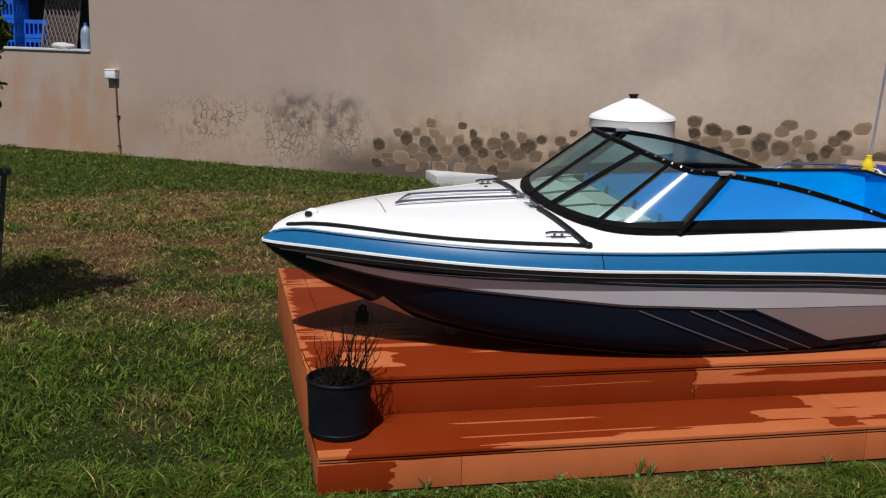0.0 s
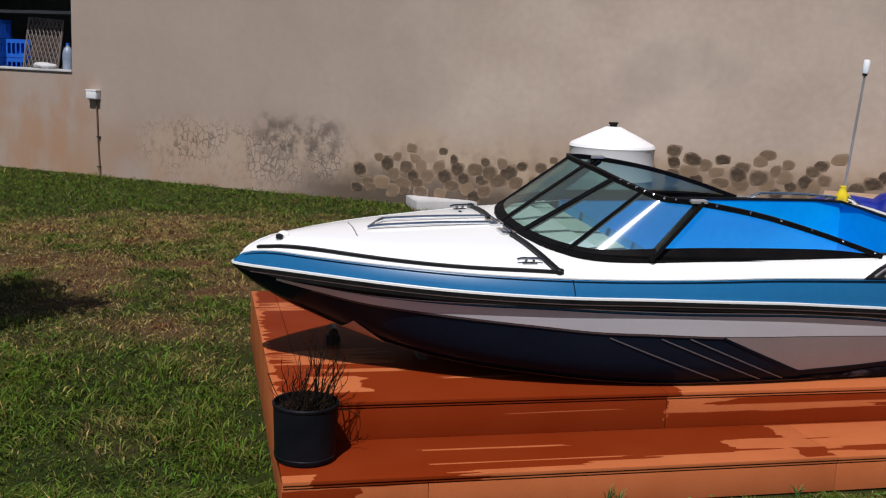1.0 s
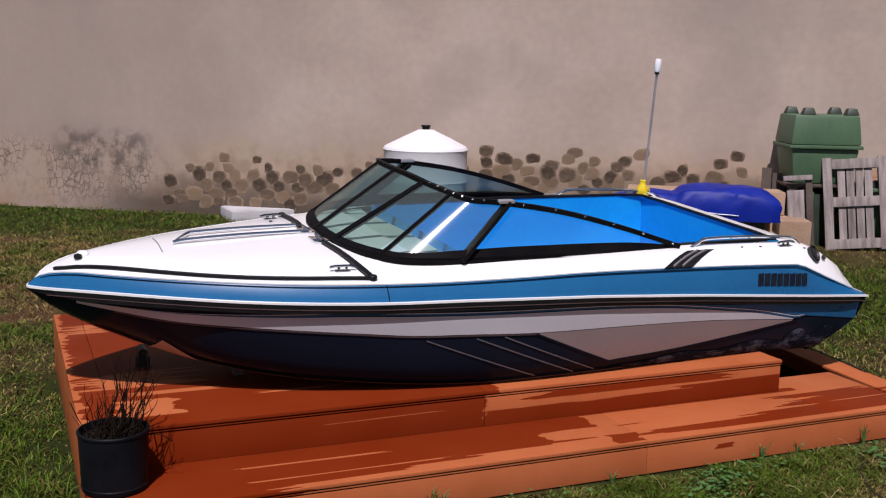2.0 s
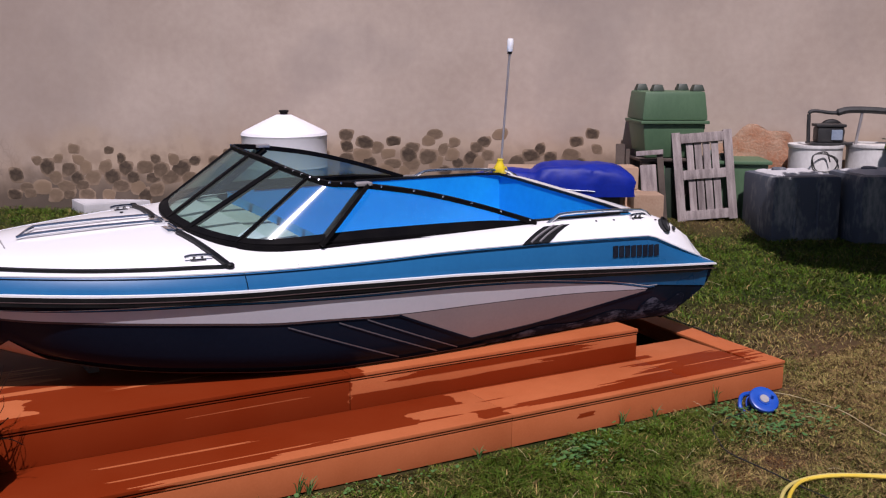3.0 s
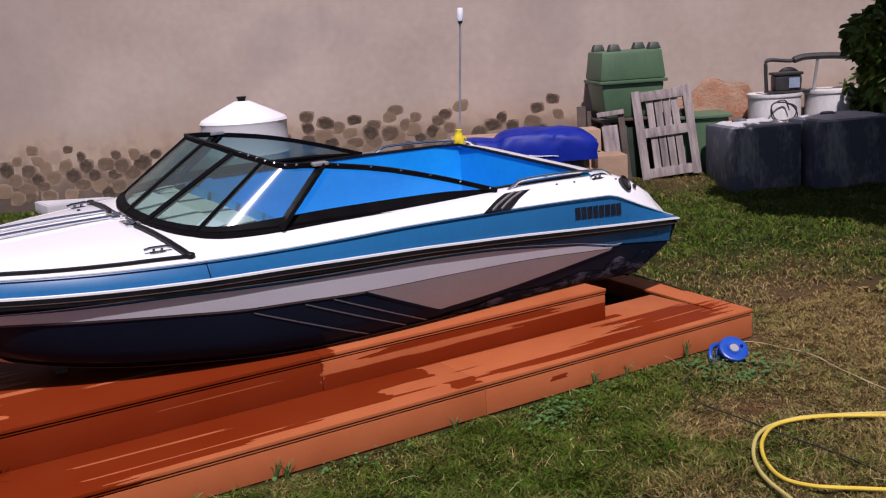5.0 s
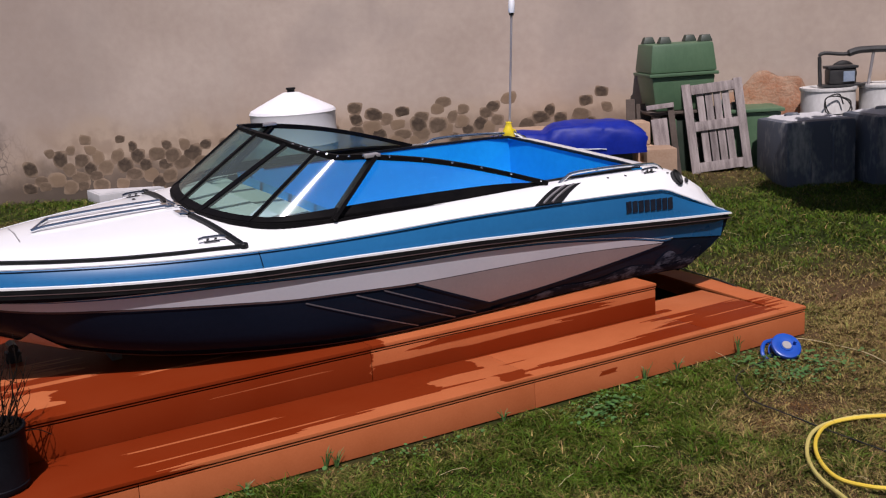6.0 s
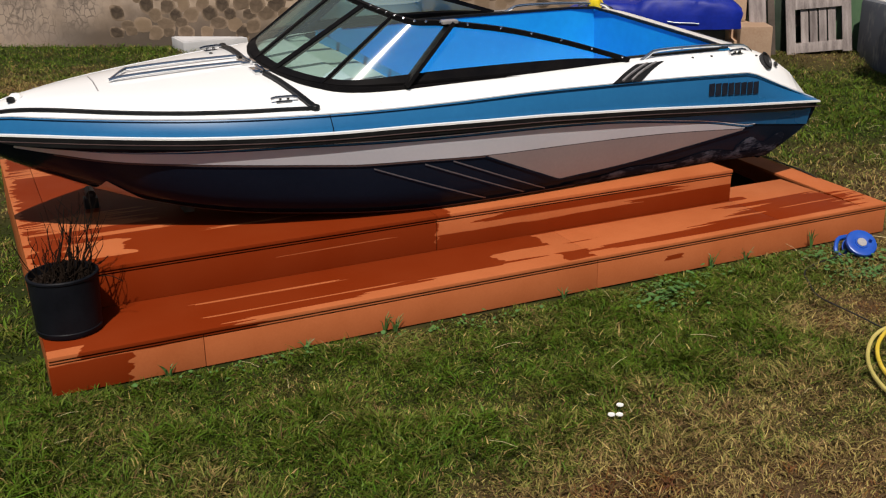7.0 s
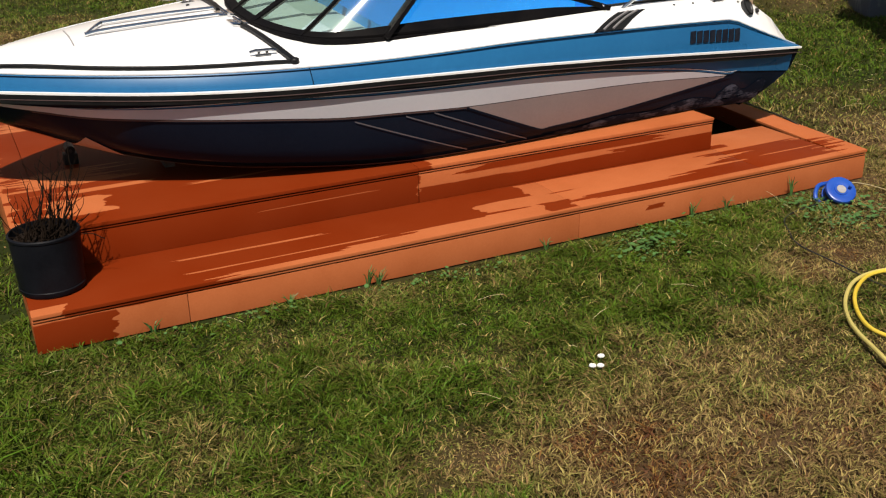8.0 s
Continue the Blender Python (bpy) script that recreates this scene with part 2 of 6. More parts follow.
    # dark stain among the thick cluster of stones
    stain = op("MULTIPLY", op("MULTIPLY", step(X, 7.0, 7.6), step(X, 10.2, 9.0)), step(op("ADD", Z, op("MULTIPLY", noise_of(3.5, 6), 0.8)), 1.12, 0.72))
    base = blend(op("MULTIPLY", stain, 0.75), base, (0.12, 0.085, 0.062))
    # dark earth splashed at the foot
    foot = op("MULTIPLY", step(op("ADD", Z, op("MULTIPLY", noise_of(3.0, 6), 0.5)), 0.85, 0.36), step(X, 5.5, 7.0))
    base = blend(op("MULTIPLY", foot, 0.85), base, (0.075, 0.055, 0.04))
    link(base, bsdf.inputs["Base Color"])
    # cracks are cut in
    first = bsdf.inputs["Normal"].links[0].from_node
    cut = n.new("ShaderNodeBump")
    cut.invert = True
    cut.inputs["Strength"].default_value, cut.inputs["Distance"].default_value = 0.12, 0.008
    link(crack, cut.inputs["Height"])
    link(first.outputs[0], cut.inputs["Normal"])
    link(cut.outputs[0], bsdf.inputs["Normal"])
    return m


def turf(name, wet, dry_colour, rough=0.85, islands=False):
    """Green to straw by the stored dryness, with noise at two scales."""
    m = material(name, wet, tuple(c * 0.6 for c in wet), rough, 0, 2.5, 45, 0.6 if not islands else 0.0, 0.03, spec=0.08)
    t = m.node_tree
    n, link = t.nodes, t.links.new
    bsdf = n["Principled BSDF"]
    old = bsdf.inputs["Base Color"].links[0].from_socket
    at, mix = n.new("ShaderNodeAttribute"), n.new("ShaderNodeMix")
    at.attribute_name = "dryness"
    mix.data_type = "RGBA"
    link(at.outputs["Fac"], mix.inputs[0])
    link(old, mix.inputs[6])
    mix.inputs[7].default_value = (*dry_colour, 1)
    brown, over = n.new("ShaderNodeMix"), n.new("ShaderNodeMath")
    brown.data_type = "RGBA"
    over.operation, over.inputs[1].default_value = "SUBTRACT", 1.0
    link(at.outputs["Fac"], over.inputs[0])
    link(over.outputs[0], brown.inputs[0])
    link(mix.outputs[2], brown.inputs[6])
    brown.inputs[7].default_value = (*(c * k for c, k in zip(dry_colour, (0.42, 0.26, 0.17))), 1)
    out = brown.outputs[2]
    if islands:
        geo, hsv, r, r2 = n.new("ShaderNodeNewGeometry"), n.new("ShaderNodeHueSaturation"), n.new("ShaderNodeMapRange"), n.new("ShaderNodeMapRange")
        r.inputs[3].default_value, r.inputs[4].default_value = 0.45, 1.6
        r2.inputs[3].default_value, r2.inputs[4].default_value = 0.465, 0.52
        link(geo.outputs["Random Per Island"], r.inputs[0])
        link(geo.outputs["Random Per Island"], r2.inputs[0])
        link(r.outputs[0], hsv.inputs["Value"])
        link(r2.outputs[0], hsv.inputs["Hue"])
        link(out, hsv.inputs["Color"])
        out = hsv.outputs[0]
    link(out, bsdf.inputs["Base Color"])
    return m


PLASTER = plaster_wall()
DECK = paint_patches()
SOIL = turf("lawn_soil", (0.027, 0.038, 0.009), (0.085, 0.052, 0.026))
BLADE = turf("grass_blades", (0.064, 0.119, 0.0095), (0.285, 0.19, 0.078), 0.5, True)
GEL = material("white_gelcoat", (0.9, 0.905, 0.91), (0.93, 0.935, 0.94), 0.22, 0, 1.5, 40, 0.02, 0.002, coat=0.3)
BLUE_BAND = material("blue_gelcoat", (0.009, 0.105, 0.26), (0.013, 0.13, 0.305), 0.3, 0, 1.2, 30, 0.03, 0.002, spec=0.3)
NAVY = material("navy_gelcoat", (0.005, 0.0105, 0.0215), (0.008, 0.0145, 0.0285), 0.2, 0, 1.5, 40, 0.02, 0.002, spec=0.06)
BLACK = material("black_rubber", (0.005, 0.005, 0.006), (0.012, 0.012, 0.012), 0.5, 0, 8, 80, 0.1, 0.003, spec=0.25)
FRAME = material("black_anodised", (0.004, 0.004, 0.005), (0.009, 0.008, 0.008), 0.5, 0.0, 8, 90, 0.06, 0.002, spec=0.04)
GREY_BAND = material("grey_decal", (0.54, 0.555, 0.61), (0.6, 0.61, 0.66), 0.35, 0, 2, 50, 0.02, 0.002)
TAUPE = material("taupe_decal", (0.25, 0.21, 0.215), (0.3, 0.255, 0.255), 0.35, 0, 2, 50, 0.02, 0.002)
BROWN_LINE = material("brown_pinstripe", (0.09, 0.06, 0.058), None, 0.5, 0, 4, 60, 0, spec=0.1)
WHITE_LINE = material("pale_pinstripe", (0.75, 0.77, 0.8), None, 0.35, 0, 4, 60, 0)
BROWN_PATCH = material("brown_patch", (0.42, 0.28, 0.21), (0.52, 0.37, 0.29), 0.7, 0, 8, 60, 0.1, 0.003)
PALE_LINE = material("worn_pinstripe", (0.13, 0.13, 0.15), None, 0.4, 0, 4, 60, 0)
SCUFF = material("scuffed_gelcoat", (0.006, 0.011, 0.022), (0.09, 0.105, 0.145), 0.6, 0, 12, 60, 0.1, 0.003, stretch=(0.55, 1, 1.3), spec=0.04)
for node in SCUFF.node_tree.nodes:             # chalky scrapes cover a small share
    if node.type == "MAP_RANGE" and node.inputs[2].default_value > 0.94 and node.inputs[2].default_value < 0.96:
        node.inputs[1].default_value, node.inputs[2].default_value = 0.72, 0.9
CHROME = material("polished_steel", (0.72, 0.72, 0.72), (0.82, 0.82, 0.82), 0.12, 1, 6, 60, 0.0)
LINER = material("blue_liner", (0.0, 0.265, 0.67), (0.0, 0.33, 0.76), 0.45, 0, 1.4, 20, 0.25, 0.02, spec=0.2)
DASH = material("pale_vinyl", (0.5, 0.55, 0.51), (0.6, 0.65, 0.6), 0.5, 0, 3, 50, 0.1, 0.003)
PANE = glass("tinted_pane", (0.33, 0.5, 0.44), 0.13, 0.06, 0.1)
CORNER_PANE = glass("corner_pane", (0.5, 0.73, 0.76), 0.2, 0.1, 0.07)
SIDE_PANE = glass("side_pane", (0.6, 0.92, 0.97), 0.08, 0.05, 0.035)
# heavier haze on the far side only: sun glare put into its colour
FAR_PANE = glass("hazed_pane", (0.42, 0.54, 0.47), 0.12, 0.04, 0.36)
LOGO = material("dark_lettering", (0.006, 0.008, 0.016), (0.014, 0.018, 0.028), 0.7, 0, 20, 90, 0.05, 0.002, spec=0.1)
POT = material("black_plastic_pot", (0.004, 0.0045, 0.0065), (0.009, 0.01, 0.0135), 0.5, 0, 6, 70, 0.12, 0.003, spec=0.1)
COMPOST = material("dark_compost", (0.008, 0.006, 0.005), (0.024, 0.016, 0.012), 0.95, 0, 20, 90, 0.8, 0.02, spec=0.1)
TWIG = material("dead_twigs", (0.008, 0.0055, 0.0045), (0.02, 0.013, 0.009), 0.9, 0, 10, 90, 0.2, 0.003, spec=0.03)
POLY = material("white_tank_plastic", (0.74, 0.74, 0.77), (0.82, 0.82, 0.85), 0.5, 0, 1.5, 20, 0.08, 0.006)
DRUM = material("dirty_white_plastic", (0.5, 0.48, 0.46), (0.7, 0.69, 0.67), 0.6, 0, 4, 30, 0.1, 0.004, stretch=(1, 1, 0.5))
CONCRETE = material("pale_concrete", (0.42, 0.42, 0.43), (0.54, 0.53, 0.54), 0.85, 0, 2.5, 40, 0.3, 0.008)
SANDSTONE = material("sandy_block", (0.36, 0.23, 0.15), (0.47, 0.33, 0.23), 0.9, 0, 3, 40, 0.4, 0.01, random_tint=0.15)


def field_stone():
    """Brown to tan stones by chance, with the mortar smeared over their rims and low places."""
    m = material("field_stone", (0.06, 0.044, 0.033), (0.14, 0.102, 0.074), 0.95, 0, 1.0, 3, 0.0, 0.01, random_tint=0.3, stretch=(1, 0, 1), spec=0.1)
    n, link = m.node_tree.nodes, m.node_tree.links.new
    bsdf = n["Principled BSDF"]
    old = bsdf.inputs["Base Color"].links[0].from_socket
    tc, ln, nz, add, edge, tan, mix, info, pale = (n.new("ShaderNode" + k) for k in ("TexCoord", "VectorMath", "TexNoise", "Math", "MapRange", "Mix", "Mix", "ObjectInfo", "MapRange"))
    flat = n.new("ShaderNodeVectorMath")
    flat.operation, flat.inputs[1].default_value = "MULTIPLY", (1, 0, 1)
    link(tc.outputs["Object"], flat.inputs[0])
    tan.data_type = mix.data_type = "RGBA"
    link(info.outputs["Random"], pale.inputs[0])
    pale.inputs[1].default_value, pale.inputs[2].default_value, pale.inputs[4].default_value = 0.3, 0.95, 0.8
    link(pale.outputs[0], tan.inputs[0])
    link(old, tan.inputs[6])
    tan.inputs[7].default_value = (0.25, 0.175, 0.115, 1)
    ln.operation = "LENGTH"
    link(flat.outputs[0], ln.inputs[0])
    nz.noise_dimensions = "4D"
    nz.inputs["Scale"].default_value, nz.inputs["Detail"].default_value = 1.6, 5
    link(flat.outputs[0], nz.inputs["Vector"])
    link(info.outputs["Random"], nz.inputs["W"])
    add.operation, add.inputs[1].default_value = "MULTIPLY_ADD", 0.9
    link(nz.outputs[0], add.inputs[0])
    link(ln.outputs["Value"], add.inputs[2])
    edge.interpolation_type = "SMOOTHSTEP"
    edge.inputs[1].default_value, edge.inputs[2].default_value, edge.inputs[4].default_value = 1.08, 1.5, 0.9
    link(add.outputs[0], edge.inputs[0])
    link(edge.outputs[0], mix.inputs[0])
    link(tan.outputs[2], mix.inputs[6])
    mix.inputs[7].default_value = (0.27, 0.195, 0.138, 1)
    link(mix.outputs[2], bsdf.inputs["Base Color"])
    return m


STONE = field_stone()
GREEN = material("green_plastic", (0.062, 0.125, 0.066), (0.09, 0.165, 0.09), 0.5, 0, 2, 40, 0.08, 0.004, stretch=(1, 1, 0.4))
GREEN_DARK = material("dark_green_lid", (0.018, 0.03, 0.02), (0.035, 0.05, 0.035), 0.5, 0, 5, 50, 0.1, 0.004)
PALLET = material("weathered_wood", (0.15, 0.122, 0.118), (0.38, 0.33, 0.315), 0.85, 0, 3, 45, 0.4, 0.006, random_tint=0.2, stretch=(6, 6, 0.8))
OLD_WOOD = material("dark_old_wood", (0.06, 0.045, 0.035), (0.11, 0.085, 0.07), 0.9, 0, 4, 45, 0.4, 0.006)
ZINC = material("grey_tank_shell", (0.085, 0.098, 0.125), (0.3, 0.3, 0.29), 0.6, 0.0, 3.5, 25, 0.15, 0.006, stretch=(1, 1, 0.4))
for node in ZINC.node_tree.nodes:              # pale lime runs down the sides
    if node.type == "MAP_RANGE" and 0.94 < node.inputs[2].default_value < 0.96:
        node.inputs[1].default_value, node.inputs[2].default_value = 0.74, 1.0
TARP = material("blue_tarpaulin", (0.002, 0.012, 0.19), (0.004, 0.02, 0.29), 0.5, 0, 3, 25, 0.25, 0.01, spec=0.25)
DULL_CHROME = material("dull_chrome", (0.2, 0.2, 0.21), (0.34, 0.34, 0.35), 0.22, 1, 8, 60, 0.0)
BUOY = material("yellow_plastic", (0.75, 0.55, 0.01), (0.82, 0.63, 0.02), 0.45, 0, 6, 40, 0.05, 0.003)
HOSE = material("yellow_hose", (0.66, 0.46, 0.035), (0.74, 0.54, 0.07), 0.5, 0, 8, 60, 0.08, 0.002)
HOSE_OLD = material("faded_hose", (0.47, 0.39, 0.11), (0.58, 0.48, 0.15), 0.6, 0, 8, 60, 0.08, 0.002)
CABLE = material("black_cable", (0.01, 0.01, 0.01), (0.02, 0.02, 0.02), 0.6, 0, 9, 60, 0.0)
REEL = material("blue_reel_plastic", (0.007, 0.055, 0.34), (0.01, 0.08, 0.42), 0.35, 0, 5, 50, 0.05, 0.003)
CRATE = material("blue_crate_plastic", (0.005, 0.09, 0.5), (0.01, 0.12, 0.6), 0.5, 0, 5, 50, 0.05, 0.003)
STEEL = material("grey_galvanised", (0.3, 0.28, 0.29), (0.42, 0.4, 0.4), 0.5, 0.4, 4, 60, 0.1, 0.003)
RUSTY = material("ochre_stone", (0.42, 0.3, 0.21), (0.33, 0.135, 0.066), 0.95, 0, 3.2, 30, 0.8, 0.03)
RUST = material("rusty_pipe", (0.09, 0.045, 0.03), (0.17, 0.1, 0.07), 0.8, 0, 9, 60, 0.3, 0.003)
BOX_GREY = material("meter_box_grey", (0.62, 0.63, 0.66), (0.7, 0.71, 0.74), 0.5, 0, 4, 50, 0.05, 0.003)
DARK = material("dark_metal", (0.02, 0.02, 0.022), (0.05, 0.05, 0.05), 0.5, 0.2, 6, 60, 0.1, 0.003)
MESH_GREY = material("dull_wire_mesh", (0.13, 0.105, 0.1), (0.2, 0.17, 0.165), 0.7, 0.1, 5, 50, 0.1, 0.003)
JUG = material("blue_grey_jug", (0.17, 0.22, 0.3), (0.3, 0.36, 0.45), 0.4, 0, 5, 30, 0.1, 0.004)
BARK = material("grey_bark", (0.03, 0.022, 0.017), (0.085, 0.064, 0.05), 0.95, 0, 6, 50, 0.8, 0.02, stretch=(3, 3, 0.7))
LEAF = turf("tree_leaves", (0.045, 0.085, 0.018), (0.11, 0.15, 0.03), 0.45, True)
PETAL = material("white_petals", (0.8, 0.8, 0.78), (0.7, 0.7, 0.66), 0.7, 0, 9, 60, 0.1, 0.003)
STRAW = material("dry_straw", (0.42, 0.34, 0.18), (0.5, 0.42, 0.25), 0.8, 0, 9, 60, 0.0)
WEED = material("weed_leaves", (0.05, 0.13, 0.03), (0.08, 0.18, 0.045), 0.5, 0, 9, 60, 0.1, 0.003)


# ---- mesh helpers ----
def part(name, bm, mat, parent=None, label="", smooth=True, angle=35):
    """Links a bmesh as one mesh object, under parent if there is one."""
    bmesh.ops.recalc_face_normals(bm, faces=bm.faces)
    me = bpy.data.meshes.new(name)
    bm.to_mesh(me)
    bm.free()
    me.materials.append(mat)
    if smooth:
        me.polygons.foreach_set("use_smooth", [True] * len(me.polygons))
        me.set_sharp_from_angle(angle=radians(angle))
    ob = new(name, me)
    ob.parent = parent
    if label:
        ob["label"] = label
    return ob


def thing(name, label, category, m=None, group="", kind=""):
    ob = new(name)
    ob.empty_display_size = 0.2
    if m is not None:
        ob.matrix_world = m
    return tagged(ob, label, category, group, kind)


def box(bm, lo, hi, bevel=0.0, taper=0.0, m=None):
    """An upright box from corner to corner; taper draws its top in."""
    cx, cy = (lo[0] + hi[0]) / 2, (lo[1] + hi[1]) / 2
    vs = []
    for z, k in ((lo[2], 1.0), (hi[2], 1.0 - taper)):
        for x, y in ((lo[0], lo[1]), (hi[0], lo[1]), (hi[0], hi[1]), (lo[0], hi[1])):
            p = Vector((cx + (x - cx) * k, cy + (y - cy) * k, z))
            vs.append(bm.verts.new(m @ p if m else p))
    fs = [bm.faces.new([vs[i] for i in q]) for q in ((3, 2, 1, 0), (4, 5, 6, 7), (0, 1, 5, 4), (1, 2, 6, 5), (2, 3, 7, 6), (3, 0, 4, 7))]
    if bevel:
        bmesh.ops.bevel(bm, geom=list({e for f in fs for e in f.edges}), offset=bevel, segments=2, profile=0.6, affect="EDGES")


def new_box(lo, hi, bevel=0.0, taper=0.0, m=None):
    bm = bmesh.new()
    box(bm, lo, hi, bevel, taper, m)
    return bm


def smooth_line(pts, n=8, closed=False):
    """A Catmull-Rom line through the points."""
    P = [Vector(p) for p in pts]
    out = []
    last = len(P) if closed else len(P) - 1
    for i in range(last):
        a = P[i - 1] if i or closed else P[0] * 2 - P[1]
        b, c = P[i], P[(i + 1) % len(P)]
        d = P[(i + 2) % len(P)] if closed or i + 2 < len(P) else c * 2 - b
        for k in range(n):
            t = k / n
            out.append(0.5 * (2 * b + (c - a) * t + (2 * a - 5 * b + 4 * c - d) * t * t + (3 * b - a - 3 * c + d) * t ** 3))
    if not closed:
        out.append(P[-1])
    return out


def tube(bm, pts, r, seg=8, closed=False, flat=None, up=(0, 0, 1)):
    """A tube along pts; r is a radius or one per point; flat=(w, h) sweeps a rectangle instead."""
    P = [Vector(p) for p in pts]
    rings = []
    for i, p in enumerate(P):
        a = P[i - 1] if i or closed else p
        b = P[(i + 1) % len(P)] if closed or i + 1 < len(P) else p
        d = (b - a).normalized()
        ref = Vector(up) if abs(d.dot(Vector(up))) < 0.97 else Vector((1, 0, 0))
        s = d.cross(ref).normalized()
        u = s.cross(d)
        if flat:
            k_ = r[i] if isinstance(r, (list, tuple)) else 1.0
            offs = [(x * flat[0] / 2 * k_, y * flat[1] / 2 * k_) for x, y in ((-1, -1), (1, -1), (1, 1), (-1, 1))]
        else:
            q = r[i] if isinstance(r, (list, tuple)) else r
            offs = [(q * math.cos(2 * math.pi * k / seg), q * math.sin(2 * math.pi * k / seg)) for k in range(seg)]
        rings.append([bm.verts.new(p + s * x + u * y) for x, y in offs])
    n = len(rings[0])
    pairs = list(zip(rings, rings[1:])) + ([(rings[-1], rings[0])] if closed else [])
    for A, B in pairs:
        for k in range(n):
            bm.faces.new((A[k], A[(k + 1) % n], B[(k + 1) % n], B[k]))
    if not closed:
        bm.faces.new(rings[0][::-1])
        bm.faces.new(rings[-1])


def new_tube(pts, r, seg=8, closed=False, flat=None, up=(0, 0, 1)):
    bm = bmesh.new()
    tube(bm, pts, r, seg, closed, flat, up)
    return bm


def lathe(bm, profile, seg=32, at=(0, 0, 0), m=None):
    """Turns (radius, height) pairs about the z axis."""
    rings = []
    for r, z in profile:
        ps = [Vector((at[0] + r * math.cos(2 * math.pi * k / seg), at[1] + r * math.sin(2 * math.pi * k / seg), at[2] + z)) for k in range(seg if r > 1e-5 else 1)]
        rings.append([bm.verts.new(m @ p if m else p) for p in ps])
    for A, B in zip(rings, rings[1:]):
        if len(A) == 1 and len(B) == 1:
            continue
        for k in range(seg):
            if len(A) == 1:
                bm.faces.new((A[0], B[(k + 1) % seg], B[k]))
            elif len(B) == 1:
                bm.faces.new((A[k], A[(k + 1) % seg], B[0]))
            else:
                bm.faces.new((A[k], A[(k + 1) % seg], B[(k + 1) % seg], B[k]))


def new_lathe(profile, seg=32, at=(0, 0, 0), m=None):
    bm = bmesh.new()
    lathe(bm, profile, seg, at, m)
    return bm


def sheet(bm, rows):
    """A surface through rows of points of equal length. Returns its vertices."""
    V = [[bm.verts.new(p) for p in row] for row in rows]
    for A, B in zip(V, V[1:]):
        for k in range(len(A) - 1):
            quad = [A[k], A[k + 1], B[k + 1], B[k]]
            if len({tuple(round(c, 5) for c in v.co) for v in quad}) >= 3:
                bm.faces.new(quad)
    return V


def thick_sheet(rows, t):
    """A surface with thickness t against its normals."""
    bm = bmesh.new()
    sheet(bm, rows)
    bmesh.ops.remove_doubles(bm, verts=bm.verts, dist=1e-5)
    bmesh.ops.recalc_face_normals(bm, faces=bm.faces)
    bmesh.ops.solidify(bm, geom=bm.faces, thickness=t)
    return bm


def curve(table, x):
    """Smooth interpolation in a table of (x, y) pairs."""
    if x <= table[0][0]:
        return table[0][1]
    for i in range(len(table) - 1):
        (x0, y0), (x1, y1) = table[i], table[i + 1]
        if x <= x1:
            m0 = (y1 - table[i - 1][1]) / (x1 - table[i - 1][0]) if i else (y1 - y0) / (x1 - x0)
            m1 = (table[i + 2][1] - y0) / (table[i + 2][0] - x0) if i + 2 < len(table) else (y1 - y0) / (x1 - x0)
            h = x1 - x0
            t = (x - x0) / h
            return (2 * t ** 3 - 3 * t * t + 1) * y0 + (t ** 3 - 2 * t * t + t) * h * m0 + (-2 * t ** 3 + 3 * t * t) * y1 + (t ** 3 - t * t) * h * m1
    return table[-1][1]


def raw_mesh(name, verts, faces, mat, dryness=None, parent=None):
    """A mesh from arrays, for leaves and grass."""
    me = bpy.data.meshes.new(name)
    me.from_pydata(verts, [], faces)
    me.materials.append(mat)
    if dryness is not None:
        me.attributes.new("dryness", "FLOAT", "POINT").data.foreach_set("value", np.asarray(dryness, np.float32))
    ob = new(name, me)
    ob.parent = parent
    return ob


# ---- ground ----
def rise(x, y):
    """The lawn lies a little lower round the deck, most at its stern end; a low earth bank stands under the pallet."""
    x, y = np.asarray(x, float), np.asarray(y, float)
    step = lambda v: np.clip(v, 0, 1) ** 2 * (3 - 2 * np.clip(v, 0, 1))
    w, out = (x + 4.02) * 0.824 - (y - 15.26) * 0.567, -(x + 4.02) * 0.567 - (y - 15.26) * 0.824
    bank = 0.12 * step((1.6 - out) / 0.6) * np.clip((w - 15) / 0.8, 0, 1) * np.clip((18.4 - w) / 0.9, 0, 1) * (out > -1)
    return bank - (0.03 + 0.025 * step((x + 0.5) / 5.5)) * step((x + 2.5) / 2.2) * np.exp(-((y - 0.2) / 3.2) ** 2)


def mottle(x, y, size, seed, octaves=4):
    """Smooth random patches of about the given size, -1 to 1, with finer ones laid over them."""
    total, weight = 0.0, 1.0
    for k in range(octaves):
        u, v = np.asarray(x) / size + seed * 13.7 + k * 5.1, np.asarray(y) / size - seed * 7.3 + k * 9.7
        i, j = np.floor(u), np.floor(v)
        a, b = u - i, v - j
        a, b = a * a * (3 - 2 * a), b * b * (3 - 2 * b)
        h = lambda p, q: np.modf(np.abs(np.sin(p * 127.1 + q * 311.7 + seed * 17.0)) * 43758.5453)[0]
        total = total + weight * ((h(i, j) * (1 - a) + h(i + 1, j) * a) * (1 - b) + (h(i, j + 1) * (1 - a) + h(i + 1, j + 1) * a) * b - 0.5)
        size, weight = size / 2.1, weight * 0.62
    return np.clip(total * 1.9, -1, 1)


